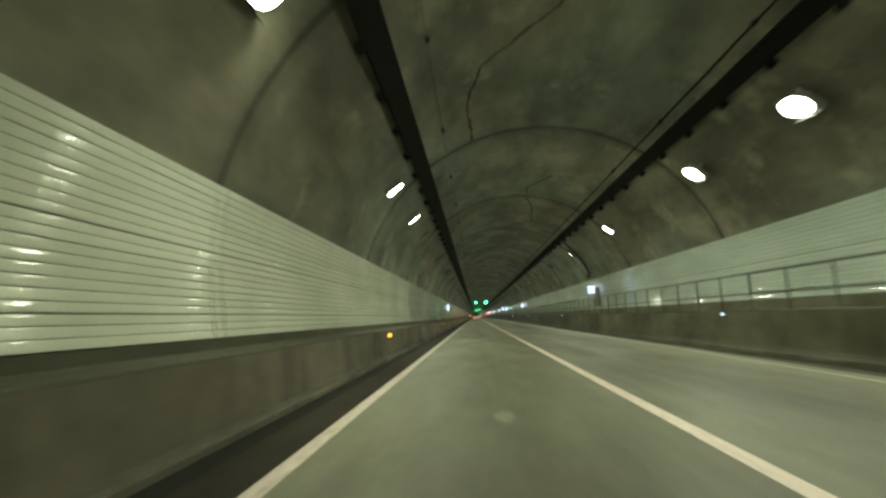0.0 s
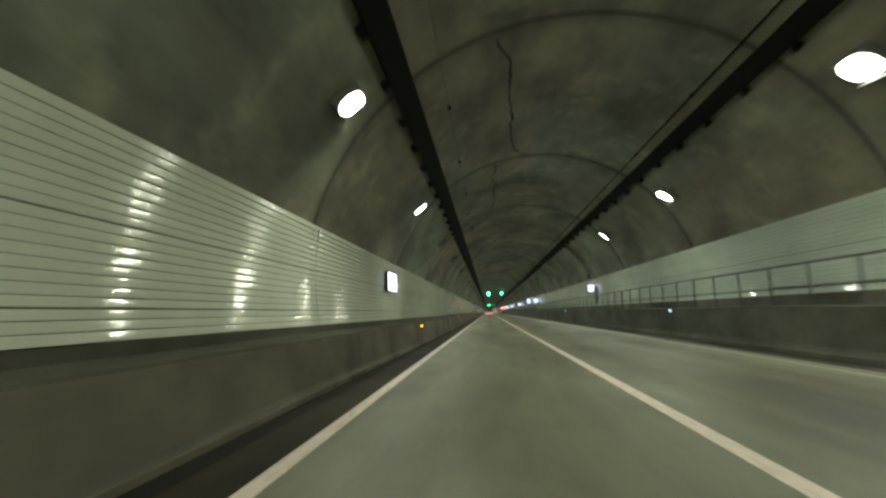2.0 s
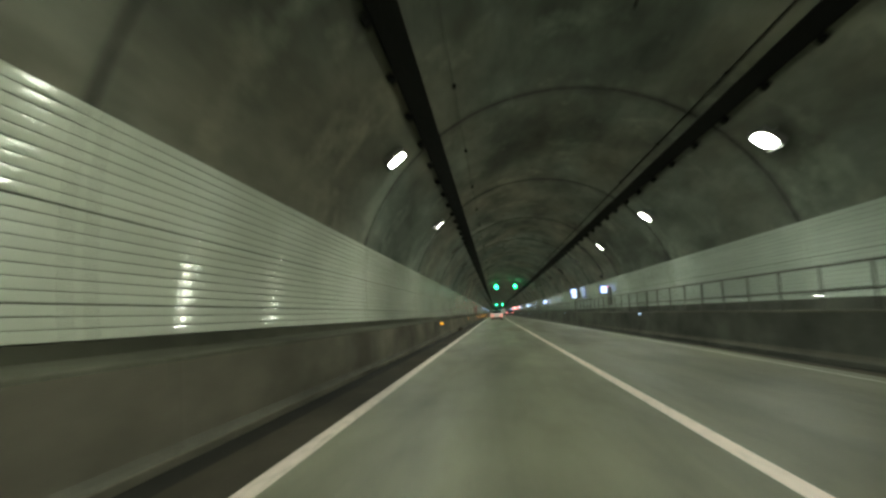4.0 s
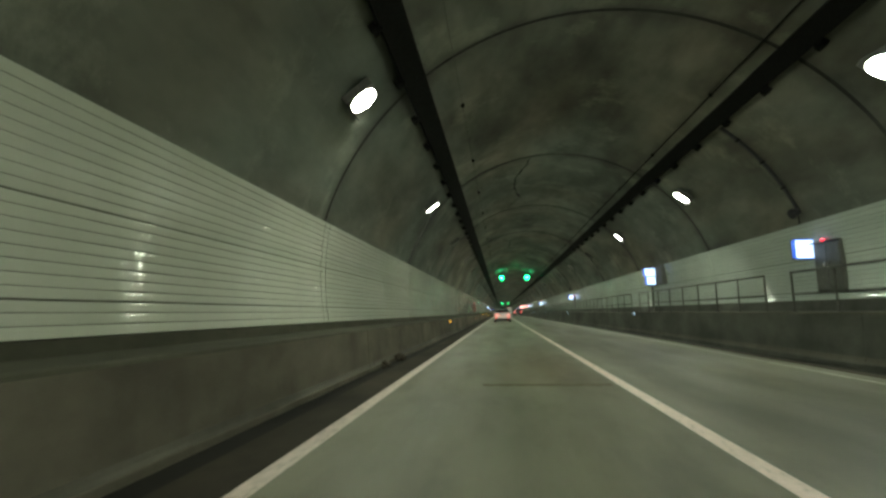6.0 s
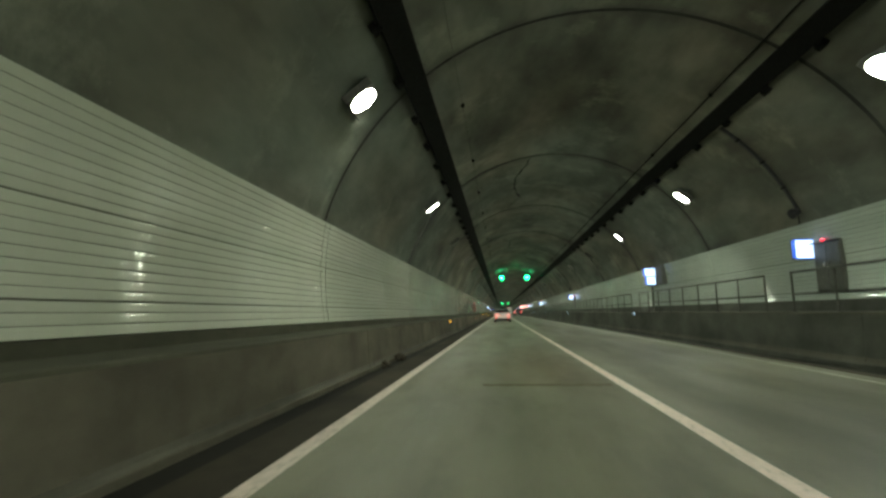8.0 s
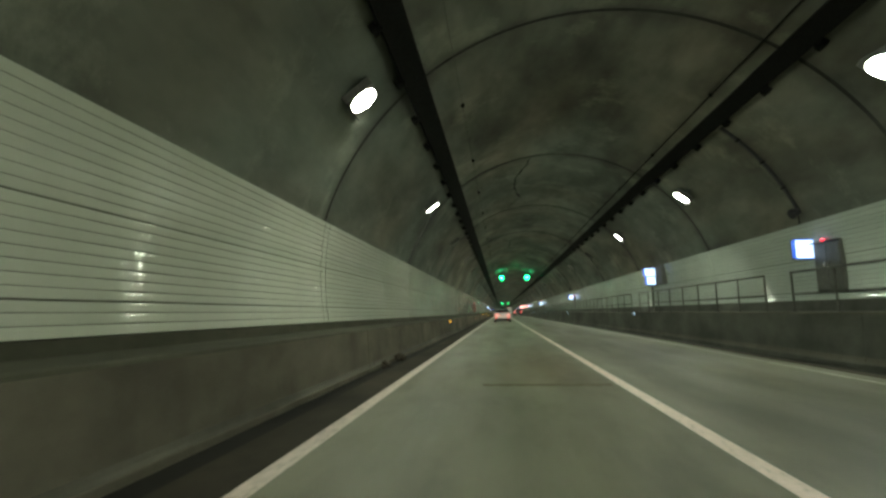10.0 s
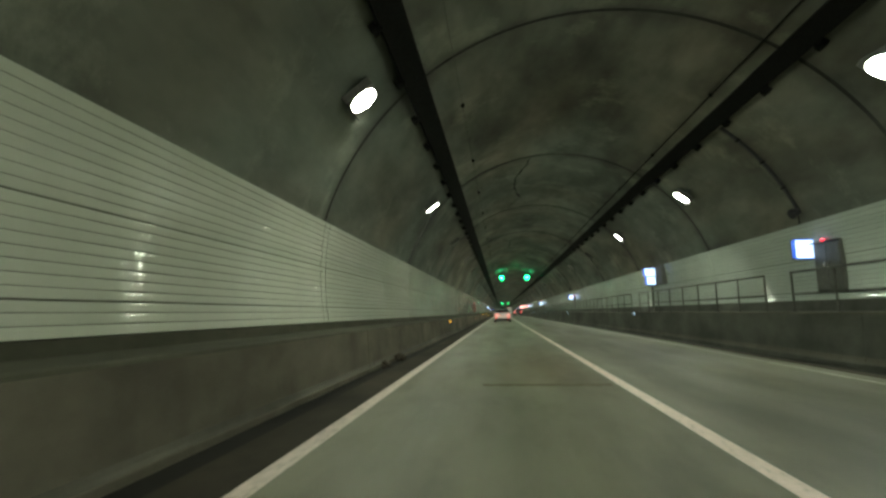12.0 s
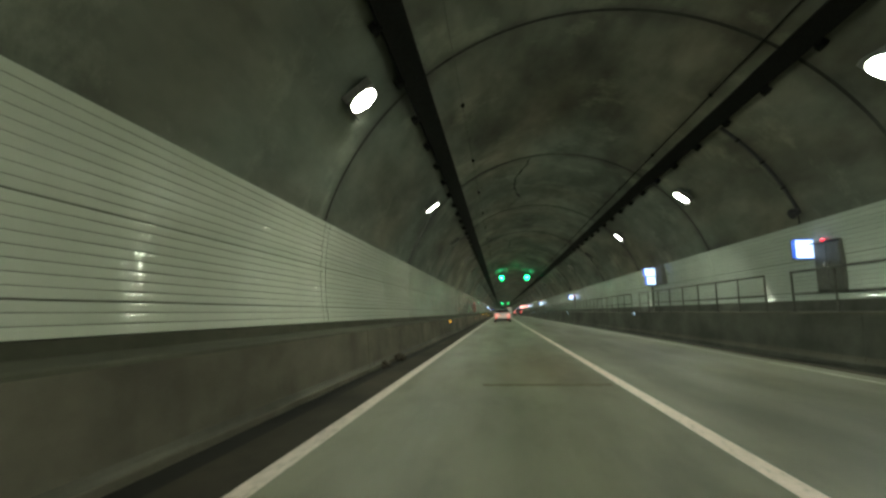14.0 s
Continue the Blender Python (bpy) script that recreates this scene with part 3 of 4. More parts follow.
def build_hydrants():
    face = wall_x(2.1, 1, 0.06) - 0.02
    cab = new("hydrant_cabinet")
    boxes("body", [((0.10, 0, 0), (0.26, 1.02, 1.28))], CABINET, cab, bevel=0.015)
    for s in (-1, 1):
        d = boxes("door", [((-0.04, s * 0.25, 0.0), (0.03, 0.47, 1.14))], CABINET, cab, "grey steel door", 0.008)
        boxes("handle", [((-0.075, s * 0.08, 0.05), (0.03, 0.03, 0.18))], CHROME, d, "", 0.006)
    boxes("hood", [((0.03, 0, 0.65), (0.34, 1.06, 0.03))], CABINET, cab, bevel=0.005)
    bm = bmesh.new()
    bmesh.ops.create_uvsphere(bm, u_segments=14, v_segments=8, radius=0.045, matrix=Matrix.Translation((-0.06, 0.08, 0.70)))
    part("indicator_lamp", bm, RED, cab, "small red indicator lamp", True)
    tagged(cab, "grey steel fire hydrant cabinet set on the tiled wall", "hydrant cabinet", "hydrant cabinets")

    def box_sign(w, h, label, hood=0.26):
        sign = new("light_sign")
        boxes("box", [((0, 0, 0), (w + 0.04, 0.16, h + 0.04))], DARK, sign, "dark sign box", 0.012)
        boxes("face", [((0, -0.083, 0), (w - 0.01, 0.02, h - 0.01))], SIGN_WHITE, sign, "white lit face", 0.004)
        # the blue halo around the bright face, added as glowing strips
        for rx, rz, rw, rh in ((0, h / 2 + 0.008, w + 0.03, 0.026), (0, -h / 2 - 0.008, w + 0.03, 0.026), (-w / 2 - 0.04, 0, 0.09, h - 0.012), (w / 2 + 0.02, 0, 0.05, h - 0.012)):
            boxes("rim", [((rx, -0.086, rz), (rw, 0.02, rh))], SIGN_HALO, sign, "blue glowing strip added as a halo")
        boxes("shroud", [((w / 2 + 0.055, -0.03 - hood / 2, 0), (0.012, hood, h + 0.04))], DARK, sign, "dark side shroud")
        for dz in (-0.12, 0.12):
            boxes("arm", [((w / 2 + 0.06, 0.0, dz), (0.16, 0.05, 0.05))], STEEL, sign)
        return tagged(sign, label, "light sign", "lit signs along the walkway")
    sign = box_sign(0.44, 0.48, "white lit box sign standing out from the wall")

    horn = new("loudspeaker")
    bm = bmesh.new()
    bmesh.ops.create_cone(bm, cap_ends=True, segments=16, radius1=0.14, radius2=0.06, depth=0.28, matrix=pose(0, -0.05, 0, 90, 0, 0))
    part("horn", bm, DARK, horn, "", False)
    boxes("bracket", [((0.12, 0.05, 0.06), (0.26, 0.07, 0.07))], STEEL, horn, bevel=0.008)
    boxes("cable", [((0.10, 0.03, -0.16), (0.02, 0.02, 0.32))], CABLE, horn)
    tagged(horn, "dark horn loudspeaker on the vault above a sign", "loudspeaker", "loudspeakers")

    for i, y in enumerate(HYDRANTS):
        for thing, m in ((cab, pose(face, y - 0.66, 2.10)), (sign, pose(8.12, y, 2.64)), (horn, pose(on_arch(68.4)[0] - 0.2, y, 3.62))):
            if i == 0:
                thing.matrix_basis = m
            else:
                copy_thing(thing, m)
    # a cable duct runs down the vault from the tray to each loudspeaker
    arc = [39.9 + 27.6 * k / 14 for k in range(15)]
    verts = [(x, y, z) for a in arc for gap, y in ((-0.01, -0.05), (0.055, -0.05), (0.055, 0.05), (-0.01, 0.05)) for x, z in (on_arch(a, gap),)]
    faces = [(4 * k + i, 4 * k + i + 1, 4 * k + i + 5, 4 * k + i + 4) for k in range(14) for i in range(3)] + [(3, 2, 1, 0), (56, 57, 58, 59)]
    duct_me = mesh_of("cable_duct", verts, faces, DARK)
    clip_bm = bmesh.new()
    for a in (45, 53, 61):
        x, z = on_arch(a, 0.03)
        bm_box(clip_bm, (0, 0, 0), (0.08, 0.17, 0.05), 0.008, Matrix.Translation((x, 0, z)) @ Matrix.Rotation(radians(90 + a), 4, "Y"))
    clip_me = bpy.data.meshes.new("clips")
    clip_bm.to_mesh(clip_me)
    clip_bm.free()
    clip_me.materials.append(TRAY)
    for y in HYDRANTS:
        duct = new("cable_duct", duct_me)
        duct.location = (0, y + 0.08, 0)
        new("clips", clip_me).parent = duct
        tagged(duct, "dark cable duct down the vault from tray to loudspeaker", "cable duct", "cable ducts on the vault")
    # the pair of stacked signs
    for x, z in ((7.98, 3.06), (8.07, 2.62)):
        box_sign(0.56, 0.39, "white lit box sign, one of two stacked", 0.42).location = (x, 143.6, z)
    stand = new("sign_stand")
    boxes("pole", [((0, 0, 1.0), (0.09, 0.09, 2.0))], RAIL, stand, "", 0.01)
    boxes("base_plate", [((0, 0, 0.01), (0.22, 0.22, 0.02))], STEEL, stand)
    boxes("backboard", [((0.22, 0, 1.87), (0.60, 0.05, 1.02))], DARK, stand, "dark board behind the signs", 0.01)
    stand.location = (8.10, 143.73, 1.018)
    tagged(stand, "dark steel stand that carries two stacked signs", "sign stand")


    box = new("control_box")
    x = wall_x(2.85, 1, 0.03)
    boxes("body", [((-0.05, 0, 0), (0.20, 1.25, 0.95))], HOUSING, box, "sooty steel body", 0.015)
    boxes("door", [((-0.16, 0, 0), (0.02, 1.10, 0.82))], HOUSING, box, "", 0.006)
    boxes("handle", [((-0.185, 0.42, 0), (0.03, 0.03, 0.16))], STEEL, box, "", 0.005)
    box.location = (x, 142.8, 2.86)
    tagged(box, "dark steel control box on the tiles beside stacked signs", "control box")


def build_wall_signs():
    for i, y in enumerate((65.0, 254.6, 350.0)):
        thing = new("exit_sign")
        x = wall_x(2.4, -1, 0.06)
        boxes("case", [((0.05, 0, 0), (0.14, 1.50, 0.70))], DARK, thing, "dark sign case", 0.015)
        boxes("face", [((0.124, 0, 0), (0.02, 1.43, 0.64))], EXIT_WHITE, thing, "white lit face", 0.004)
        for dy, dz, ly, lz in ((-0.36, 0.05, 0.06, 0.10), (0.58, 0.10, 0.10, 0.16)):
            boxes("symbol", [((0.137, dy, dz), (0.012, ly, lz))], SIGN_BLUE, thing, "pale blue bar")
        thing.location = (x, y, 2.39)
        tagged(thing, "white lit exit sign fixed flat on the tiles", "exit sign", "exit signs")


def build_phone_box():
    box = new("phone_cabinet")
    boxes("body", [((0.10, 0, 0), (0.24, 0.46, 1.15))], RED_PAINT, box, bevel=0.015)
    boxes("door", [((0.225, 0, -0.02), (0.02, 0.40, 1.0))], RED_PAINT, box, "", 0.006)
    boxes("handle", [((0.25, -0.14, 0), (0.03, 0.03, 0.14))], CHROME, box, "", 0.006)
    bm = bmesh.new()
    bmesh.ops.create_uvsphere(bm, u_segments=14, v_segments=8, radius=0.035, matrix=Matrix.Translation((0.12, 0, 0.63)))
    part("indicator_lamp", bm, RED, box, "red indicator lamp", True)
    box.location = (wall_x(1.9, -1, 0.03), 188.0, 1.75)
    tagged(box, "dull red cabinet with a red lamp on the tiles", "phone cabinet")


def build_delineators():
    ys = [15.0 - 25.7 + 25.7 * k for k in range(0, 18)]
    left = new("delineator")
    boxes("base", [((-0.02, 0.15, -0.01), (0.05, 0.40, 0.10))], DARK, left, bevel=0.008)
    for s in (0.0, 0.26):
        boxes("reflector", [((0.032, s, 0), (0.05, 0.02, 0.06))], AMBER, left, "glowing amber reflector", 0.005)
    tagged(left, "amber reflector on the kerb wall", "delineator", "amber delineators")
    right = new("delineator")
    boxes("base", [((0.02, 0.1, -0.01), (0.05, 0.3, 0.11))], DARK, right, bevel=0.008)
    boxes("reflector", [((-0.035, 0, 0), (0.065, 0.02, 0.065))], PALE, right, "glowing white reflector", 0.005)
    tagged(right, "white reflector on the face of the walkway", "delineator", "white delineators")
    bm = bmesh.new()
    bm_box(bm, (0.030, 0.13, 0), (0.05, 0.02, 0.06), 0.005)
    keen = bpy.data.meshes.new("reflector")
    bm.to_mesh(keen)
    bm.free()
    keen.materials.append(AMBER_FAR)
    for i, y in enumerate(ys):
        for thing, m in ((left, pose(-2.635, y, 0.68)), (right, pose(6.93, y - 0.5, 0.93))):
            if not i:
                thing.matrix_basis = m
                continue
            made = copy_thing(thing, m)
            # far ones glow more, standing in for headlights that strike them straight
            if thing is left and y > 180:
                for ob in made.children:
                    if ob.name.startswith("reflector"):
                        ob.data = keen
                tagged(made, "amber reflector with a stronger glow on the kerb wall")


def build_handrails():
    # openings in the rail in front of the cabinets and below the stacked signs
    gaps = sorted([(y - 1.2, y + 0.05) if y == 130.5 else (y - 1.8, y - 0.4) for y in HYDRANTS] + [(142.65, 144.2)])
    post_bm = bmesh.new()
    bm_box(post_bm, (0, 0, 0.475), (0.036, 0.036, 0.95), 0.005)
    bm_box(post_bm, (0, 0, 0.006), (0.12, 0.12, 0.012))
    post_me = bpy.data.meshes.new("post")
    post_bm.to_mesh(post_me)
    post_bm.free()
    post_me.materials.append(RAIL)
    for a, b in zip(gaps, gaps[1:]):
        y0, y1 = a[1], b[0]
        if y0 > 300 or y1 - y0 < 2:
            continue
        thing = new("handrail")
        thing.location = (7.12, y0, 1.018)
        length = y1 - y0
        for name, z, r in (("top_rail", 0.945, 0.025), ("middle_rail", 0.41, 0.018)):
            bm = bmesh.new()
            bm_tube(bm, (0, -0.03, z), (0, length + 0.03, z), r, 10)
            part(name, bm, RAIL, thing, "", True)
        count = max(2, round(length / 1.55))
        for k in range(count + 1):
            p = new("post", post_me)
            p.parent = thing
            p.location = (0, length * k / count, 0)
        tagged(thing, "grey-brown steel handrail on the raised walkway", "handrail", "handrails")


def build_rubble():
    """Heaps of dirty broken concrete at the foot of the kerb wall."""
    rng = random.Random(21)
    for y, size, count in ((129.1, 0.95, 9), (127.6, 0.6, 6)):
        heap = new("rubble_heap")
        for k in range(count):
            r = size * (rng.uniform(0.045, 0.09) if k else 0.13)
            bm = bmesh.new()
            bmesh.ops.create_icosphere(bm, subdivisions=1, radius=r)
            for v in bm.verts:
                v.co = v.co * rng.uniform(0.72, 1.15)
            bmesh.ops.scale(bm, vec=(0.85, 1.25, 1.05), verts=bm.verts)
            low = min(v.co.z for v in bm.verts)
            px, py = (rng.uniform(-0.02, 0.10), rng.uniform(-0.34, 0.34) * size) if k else (0.0, 0.0)
            part("stone", bm, RUBBLE, heap, at=pose(px, py, -low - 0.01, 0, 0, rng.uniform(0, 180)))
        heap.location = (-2.46, y, -0.035)
        tagged(heap, "heap of dark dirty rubble by the kerb wall" if size > 1 else "small scatter of dark rubble by the kerb wall", "rubble heap", "rubble by the kerb")


build_rubble()
build_hydrants()
build_wall_signs()
build_phone_box()
build_delineators()
build_handrails()

# ---- vehicles ----


def wheel(parent, x, y, r, w=0.21):
    bm = bmesh.new()
    bmesh.ops.create_cone(bm, cap_ends=True, segments=28, radius1=r, radius2=r, depth=w, matrix=pose(x, y, r, 0, 90, 0))
    bmesh.ops.bevel(bm, geom=[e for e in bm.edges if e.calc_face_angle(0) > 1], offset=0.025, segments=2, affect="EDGES")
    tyre = part("tyre", bm, TYRE, parent, "", True)
    bm = bmesh.new()
    s = 1 if x > 0 else -1
    bmesh.ops.create_cone(bm, cap_ends=True, segments=20, radius1=r * 0.64, radius2=r * 0.58, depth=0.03, matrix=pose(x + s * (w / 2 + 0.004), y, r, 0, 90 * s, 0))
    part("rim", bm, CHROME, tyre)


def build_sedan():
    car = new("car")
    # cross sections from tail to nose: y, half width, sill height, belt height, belt half width
    secs = [(0.00, 0.80, 0.42, 0.86, 0.74), (0.06, 0.86, 0.32, 0.98, 0.79), (0.35, 0.905, 0.24, 1.03, 0.84), (0.9, 0.92, 0.22, 1.02, 0.86), (1.9, 0.925, 0.20, 0.98, 0.87),
            (3.0, 0.925, 0.20, 0.96, 0.86), (3.7, 0.91, 0.21, 0.90, 0.82), (4.3, 0.88, 0.24, 0.80, 0.74), (4.62, 0.78, 0.34, 0.66, 0.64)]
    bm = bmesh.new()
    loops = []
    for y, w, lo, hi, bw in secs:
        mid = lo + (hi - lo) * 0.55
        half = [(w * 0.86, lo), (w * 0.97, lo + 0.07), (w, mid - 0.08), (w * 0.995, mid + 0.06), (bw, hi - 0.05), (bw - 0.07, hi)]
        ring = [(x, z) for x, z in half] + [(-x, z) for x, z in half[::-1]]
        loops.append([bm.verts.new((x, y, z)) for x, z in ring])
    for a, b in zip(loops, loops[1:]):
        for i in range(len(a)):
            j = (i + 1) % len(a)
            bm.faces.new((a[i], a[j], b[j], b[i]))
    bm.faces.new(loops[0][::-1])
    bm.faces.new(loops[-1])
    fix_normals(bm)
    body = part("body", bm, CARPAINT, car, "white painted bodywork", True)
    body.modifiers.new("round", "BEVEL").width = 0.02
    # cabin: dark glass drum with a painted roof
    cab = [(0.42, 0.98, 0.74), (1.05, 1.40, 0.58), (1.5, 1.45, 0.58), (2.3, 1.44, 0.58), (2.75, 1.36, 0.58), (3.45, 0.95, 0.74)]
    bm = bmesh.new()
    loops = []
    for y, z, w in cab:
        base = 0.95
        loops.append([bm.verts.new(c) for c in ((0.80, y, base), (w, y, max(base + 0.01, z)), (-w, y, max(base + 0.01, z)), (-0.80, y, base))])
    for a, b in zip(loops, loops[1:]):
        for i in range(3):
            bm.faces.new((a[i], a[i + 1], b[i + 1], b[i]))
    fix_normals(bm)
    part("windows", bm, GLASS, car, "dark glass", False)
    bm = bmesh.new()
    for (y0, z0, w0), (y1, z1, w1) in zip(cab[1:4], cab[2:5]):
        bm.faces.new([bm.verts.new(c) for c in ((-w0 - 0.015, y0, z0 + 0.012), (w0 + 0.015, y0, z0 + 0.012), (w1 + 0.015, y1, z1 + 0.012), (-w1 - 0.015, y1, z1 + 0.012))])
    bmesh.ops.remove_doubles(bm, verts=bm.verts, dist=0.001)
    bmesh.ops.solidify(bm, geom=list(bm.faces), thickness=0.03)
    part("roof", bm, CARPAINT, car)
    for s in (-1, 1):
        bm = bmesh.new()
        pts = [(0.40, 1.00, 0.80), (1.02, 1.41, 0.60), (1.16, 1.42, 0.60), (0.62, 1.00, 0.81)]
        f = bm.faces.new([bm.verts.new((s * x, y, z)) for y, z, x in pts])
        bmesh.ops.solidify(bm, geom=[f], thickness=0.03)
        part("pillar", bm, CARPAINT, car)
        lamp = boxes("tail_light", [((s * 0.62, -0.005, 0.80), (0.36, 0.06, 0.13))], TAIL, car, "lit red tail light", 0.015)
        for dz, w in ((0.045, 0.30), (-0.04, 0.20)):
            boxes("bulb", [((s * (0.61 + 0.25 * (0.30 - w)), -0.034, 0.80 + dz), (w, 0.03, 0.04))], BULB, lamp, "bright pink-white lamp bar", 0.01)
        boxes("reflector", [((s * 0.66, -0.01, 0.50), (0.26, 0.03, 0.09))], TAIL, car, "red bumper reflector", 0.01)
        boxes("mirror", [((s * 0.99, 2.85, 1.02), (0.18, 0.10, 0.13))], CARPAINT, car, "", 0.02)
        bm = bmesh.new()
        bm_tube(bm, (s * 0.55, -0.03, 0.30), (s * 0.55, 0.2, 0.30), 0.035, 12)
        part("exhaust", bm, CHROME, car)
        for y in (0.95, 3.72):
            wheel(car, s * 0.80, y, 0.33)
    boxes("bumper", [((0, 0.0, 0.36), (1.62, 0.12, 0.18))], DARK, car, "dark lower bumper", 0.03)
    boxes("number_plate", [((0, -0.03, 0.62), (0.50, 0.015, 0.12))], PAINT, car, "pale plate with plain bars", 0.003)
    boxes("boot_trim", [((0, -0.01, 0.88), (0.9, 0.02, 0.03))], CHROME, car)
    boxes("brake_light", [((0, 0.56, 1.06), (0.30, 0.03, 0.025))], TAIL, car, "high red brake light")
    boxes("underside", [((0, 2.3, 0.24), (1.5, 4.2, 0.12))], DARK, car)
    car.location = (0.31, 171.0, 0.0)
    tagged(car, "white saloon car with lit red tail lights", "car")


def build_truck():
    t = new("truck")
    boxes("cargo_box", [((0, 2.6, 1.95), (2.2, 5.0, 2.2))], TRUCK, t, "pale cargo box", 0.03)
    for s in (-1, 1):
        boxes("rear_door", [((s * 0.54, 0.08, 1.95), (1.04, 0.05, 2.06))], TRUCK, t, "", 0.01)
        boxes("tail_light", [((s * 0.86, 0.06, 0.72), (0.40, 0.08, 0.22))], BULB, t, "lit red tail light", 0.01)
        for y in (1.1, 5.3):
            wheel(t, s * 0.88, y, 0.40, 0.28)
    boxes("chassis", [((0, 3.2, 0.72), (0.9, 6.2, 0.2))], DARK, t, bevel=0.02)
    boxes("bumper", [((0, 0.05, 0.52), (2.0, 0.1, 0.14))], DARK, t, bevel=0.02)
    boxes("cab", [((0, 5.95, 1.35), (2.0, 1.5, 1.7))], TRUCK, t, bevel=0.12)
    boxes("marker_light", [((0.9, 0.07, 3.0), (0.22, 0.04, 0.09)), ((-0.9, 0.07, 3.0), (0.22, 0.04, 0.09))], BULB, t, "small red marker lights")
    t.location = (4.2, 350.0, 0.0)
    tagged(t, "box truck with lit red tail lights", "truck")


def build_van():
    van = new("van")
    bm = bmesh.new()
    # side outline from tail to nose, drawn out to the width
    side = [(0.0, 0.35), (0.0, 1.0), (0.12, 1.85), (0.3, 1.95), (3.2, 1.95), (4.0, 1.2), (4.7, 1.0), (4.8, 0.7), (4.75, 0.35)]
    left = [bm.verts.new((-0.9, y, z)) for y, z in side]
    right = [bm.verts.new((0.9, y, z)) for y, z in side]
    bm.faces.new(left)
    bm.faces.new(right[::-1])
    for k in range(len(side)):
        j = (k + 1) % len(side)
        bm.faces.new((left[k], right[k], right[j], left[j]))
    fix_normals(bm)
    bmesh.ops.bevel(bm, geom=list(bm.edges), offset=0.05, segments=2, affect="EDGES")
    part("body", bm, VAN_PAINT, van, "dark painted bodywork", True)
    boxes("rear_window", [((0, 0.05, 1.45), (1.4, 0.06, 0.55))], GLASS, van, "dark glass", 0.02)
    boxes("bumper", [((0, -0.02, 0.45), (1.7, 0.14, 0.2))], DARK, van, "", 0.03)
    boxes("number_plate", [((0, -0.01, 0.75), (0.5, 0.02, 0.12))], PAINT, van, "pale plate with plain bars", 0.003)
    for s in (-1, 1):
        lamp = boxes("tail_light", [((s * 0.74, 0.0, 1.05), (0.28, 0.08, 0.42))], TAIL, van, "lit red tail light", 0.02)
        boxes("bulb", [((s * 0.74, -0.042, 1.05), (0.16, 0.02, 0.22))], BULB, lamp, "bright pink-white core", 0.006)
        for y in (0.95, 3.85):
            wheel(van, s * 0.82, y, 0.34)
    van.location = (4.3, 241.0, 0.0)
    tagged(van, "dark van with lit red tail lights", "van")


def build_warning_light():
    light = new("warning_light")
    boxes("case", [((0, 0.06, 0), (1.3, 0.2, 0.75))], DARK, light, "dark lamp case", 0.02)
    for sx in (-1, 1):
        boxes("lens", [((sx * 0.31, -0.05, 0), (0.56, 0.04, 0.6))], BULB, light, "lit red lens", 0.02)
    boxes("arm", [((0.5, 0.12, 0.0), (0.6, 0.06, 0.06))], STEEL, light)
    light.location = (7.75, 298.0, 2.75)
    tagged(light, "lit red warning light on the tiled wall", "warning light")


build_sedan()
build_truck()
build_van()
build_warning_light()

# ---- tiled walls: long glazed courses, each one a piece ----


def soften(bm):
    """Smooth over a course's rolled face, hard at its ends and where the face drops into the joint."""
    for f in bm.faces:
        f.smooth = len(f.verts) == 4
    for e in bm.edges:
        e.smooth = all(len(f.verts) == 4 for f in e.link_faces) and e.calc_face_angle(0) < 0.4


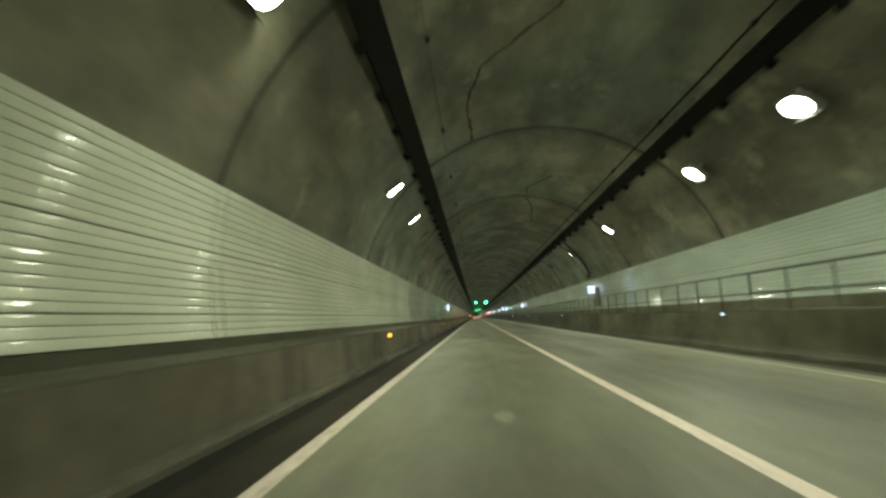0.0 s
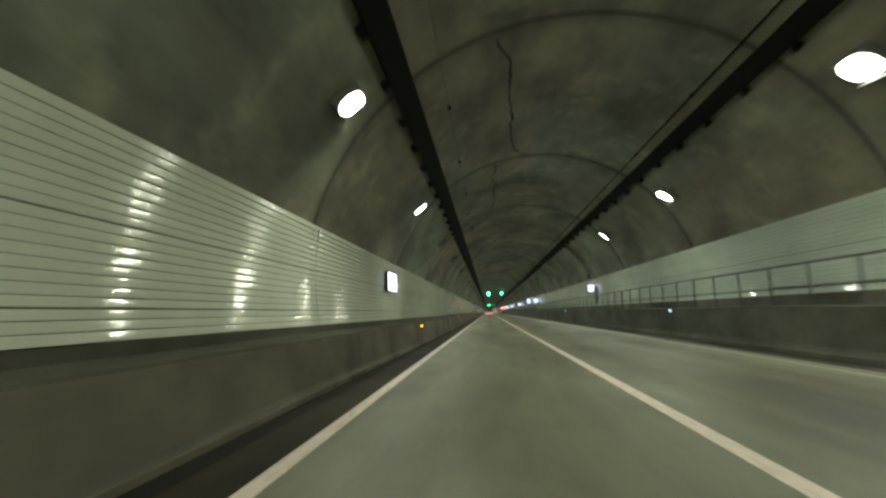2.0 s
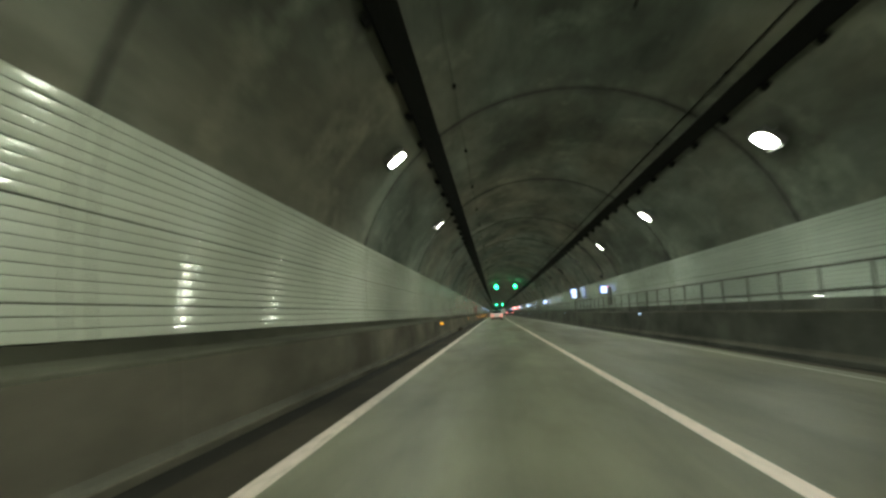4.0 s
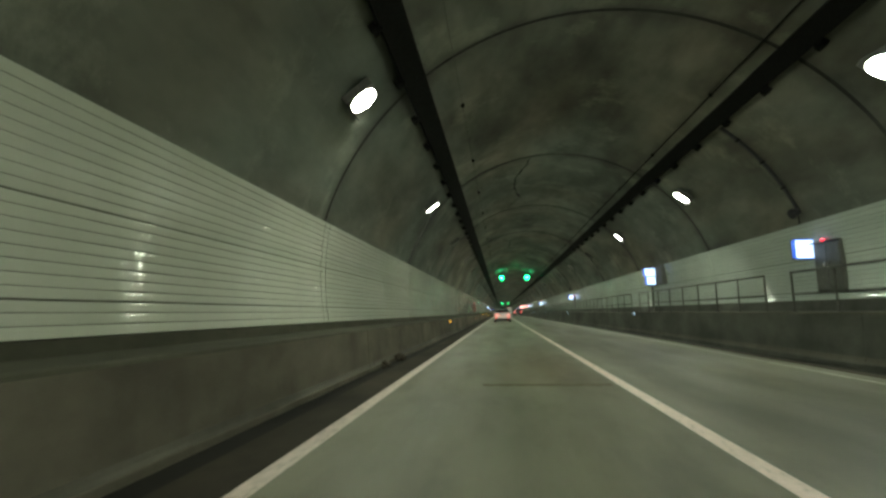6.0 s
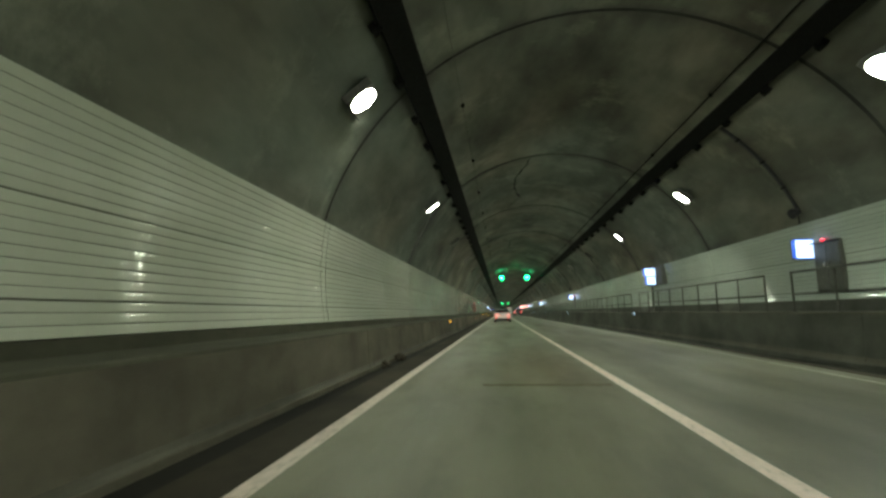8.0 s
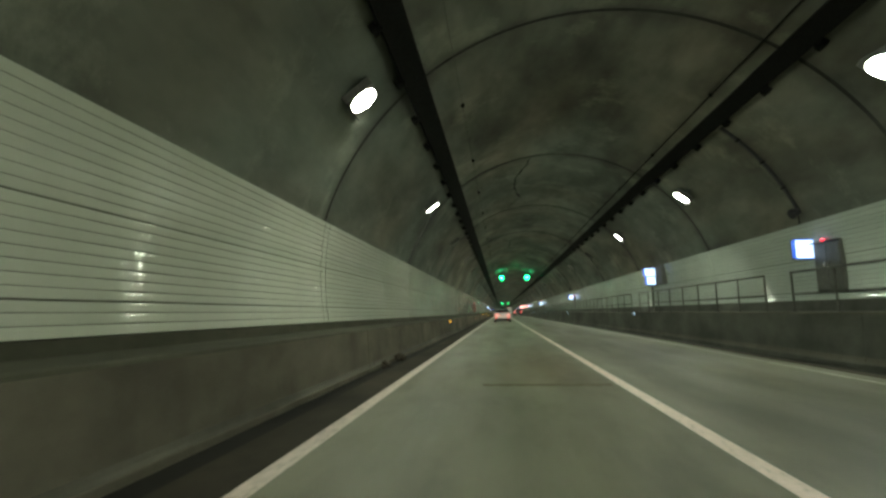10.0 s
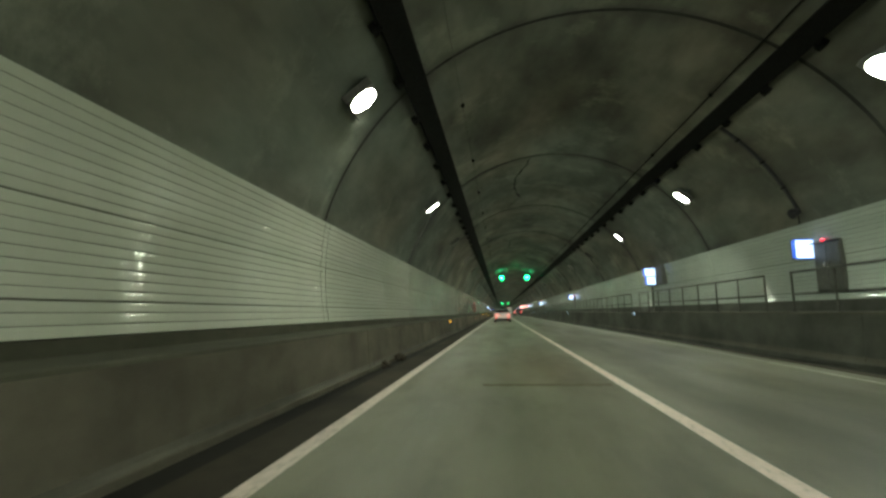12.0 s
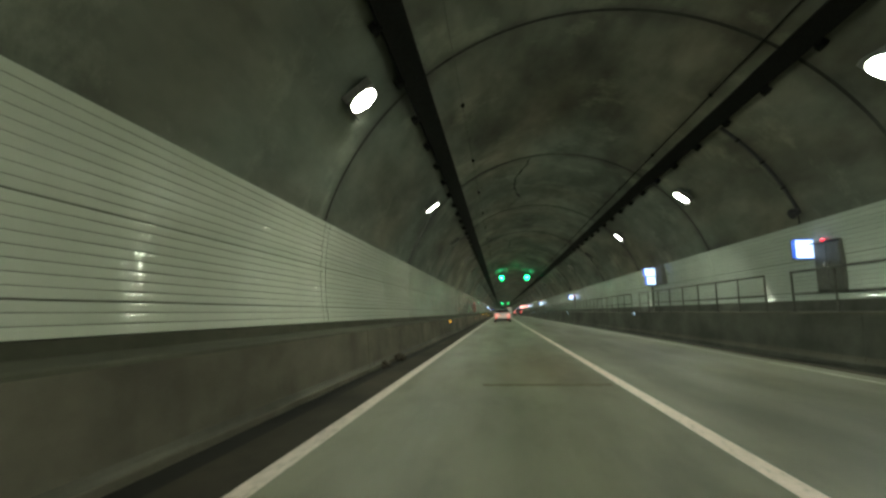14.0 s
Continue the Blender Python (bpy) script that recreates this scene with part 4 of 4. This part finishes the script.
def build_tiles():
    ROW = 0.1085
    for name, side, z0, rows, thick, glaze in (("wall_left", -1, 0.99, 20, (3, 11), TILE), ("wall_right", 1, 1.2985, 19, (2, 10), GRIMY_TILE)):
        # grout bed behind the courses
        prof = []
        m = 24
        lo = math.asin((z0 - TILE_Z) / TILE_R)
        hi = lo + rows * ROW / TILE_R
        for gap in (0.0, -0.25):
            arc = [lo + (hi - lo) * i / m for i in range(m + 1)]
            if gap < 0:
                arc = arc[::-1]
            prof += [(CX + side * (TILE_R - gap) * math.cos(t), TILE_Z + TILE_R * math.sin(t)) for t in arc]
        wall = new(name, sweep(name, prof, [NEAR, FAR], GROUT))
        tagged(wall, "pale green glazed tile wall in long courses" if side < 0 else "grimy grey-green glazed tile wall in long courses", "tiled wall", kind="structure")
        # one course: a bar with a slightly crowned face; local x is off the wall, local z up the wall
        LEN = RING - 0.308

        def course(height, length):
            h = height / 2
            face = [(-0.006, -h), (0.0150, -h), (0.0178, -h + 0.0012), (0.0190, -h + 0.004), (0.0195, -h + 0.008), (0.0198, -h + 0.014), (0.0200, -h + 0.021),
                    (0.0200, h - 0.021), (0.0198, h - 0.014), (0.0195, h - 0.008), (0.0190, h - 0.004), (0.0178, h - 0.0012), (0.0150, h), (-0.006, h)]
            k = len(face)
            verts = [(x, y, z) for y in (0, length) for x, z in face]
            faces = [(i, i + 1, k + i + 1, k + i) for i in range(k - 1)] + [tuple(range(k))[::-1], tuple(range(k, 2 * k))]
            return verts, faces
        rng = random.Random(11 + side)

        def lean(r, y):
            # the near wall's courses were laid unevenly; the far wall's lie truer
            if side < 0:
                return section_tilt[y] + (rng.gauss(-0.95, 0.5) if r < 9 else rng.gauss(-0.1, 0.4))
            return rng.gauss(-2.3, 0.5) if r < 3 else rng.gauss(-0.1, 0.3)
        # a tilt per cast section, varied along y to set how strongly lamps glint
        section_tilt = {y: 0.50 + 0.85 * math.cos(0.0571 * (y - 119)) for y in rings}
        pieces = {}
        joined_v, joined_f = [], []
        for r in range(rows):
            t = lo + (hi - lo) * (r + 0.5) / rows
            big = r in thick or r + 1 in thick
            height = ROW - ((0.012 if big else 0.0058) if side < 0 else (0.0095 if big else 0.0046))
            rise = (0.003 if r in thick else -0.003 if r + 1 in thick else 0.0)
            t += rise / TILE_R
            x, z = CX + side * (TILE_R - 0.002) * math.cos(t), TILE_Z + (TILE_R - 0.002) * math.sin(t)
            off = Vector((-side * math.cos(t), 0, -math.sin(t)))
            up = Vector((-side * math.sin(t), 0, math.cos(t)))
            turn = Matrix((off, Vector((0, 1, 0)), up)).transposed()
            for y in rings:
                if y > LIT_END:
                    continue
                m4 = Matrix.Translation((x, y + 0.154, z)) @ turn.to_4x4() @ pose(0, 0, 0, 0, lean(r, y), rng.gauss(0, 0.015))
                if -4 < y < 137:
                    if big not in pieces:
                        v, f = course(height, LEN)
                        me = mesh_of("tile_course", v, f, glaze)
                        bm = bmesh.new()
                        bm.from_mesh(me)
                        fix_normals(bm)
                        soften(bm)
                        bm.to_mesh(me)
                        bm.free()
                        pieces[big] = me
                    ob = new("tile_course", pieces[big])
                    ob.parent = wall
                    ob.matrix_basis = m4
                else:
                    v, f = course(height, LEN)
                    base = len(joined_v)
                    joined_v += [tuple(m4 @ Vector(p)) for p in v]
                    joined_f += [tuple(base + i for i in q) for q in f]
                # narrow upright strip over the joint of the cast sections
                v, f = course(height, 0.264)
                m5 = Matrix.Translation((x, y - 0.132, z)) @ turn.to_4x4() @ pose(-0.001, 0, 0, 0, section_tilt[y] + rng.gauss(0.9, 0.3), 0)
                base = len(joined_v)
                joined_v += [tuple(m5 @ Vector(p)) for p in v]
                joined_f += [tuple(base + i for i in q) for q in f]
        # dark sealant down both edges of each upright strip
        seal_v, seal_f = [], []
        for y in rings:
            if y > LIT_END:
                continue
            for dy in (-0.143, 0.143):
                base = len(seal_v)
                for k in range(13):
                    t = lo + (hi - lo) * k / 12
                    for gap, w in ((0.004, -0.009), (0.0245, -0.006), (0.0245, 0.006), (0.004, 0.009)):
                        seal_v.append((CX + side * (TILE_R - gap) * math.cos(t), y + dy + w, TILE_Z + (TILE_R - gap) * math.sin(t)))
                for k in range(12):
                    for i in range(3):
                        a = base + 4 * k + i
                        seal_f.append((a, a + 1, a + 5, a + 4) if side < 0 else (a + 4, a + 5, a + 1, a))
        seal = new("joint_sealant", mesh_of("joint_sealant", seal_v, seal_f, SEALANT))
        seal.parent = wall
        tagged(seal, "dark sealant along the upright joints", kind="stuff")
        me = mesh_of("far_tile_courses", joined_v, joined_f, glaze)
        bm = bmesh.new()
        bm.from_mesh(me)
        fix_normals(bm)
        soften(bm)
        bm.to_mesh(me)
        bm.free()
        ob = new("far_tile_courses", me)
        ob.parent = wall
        tagged(ob, kind="stuff")


build_tiles()
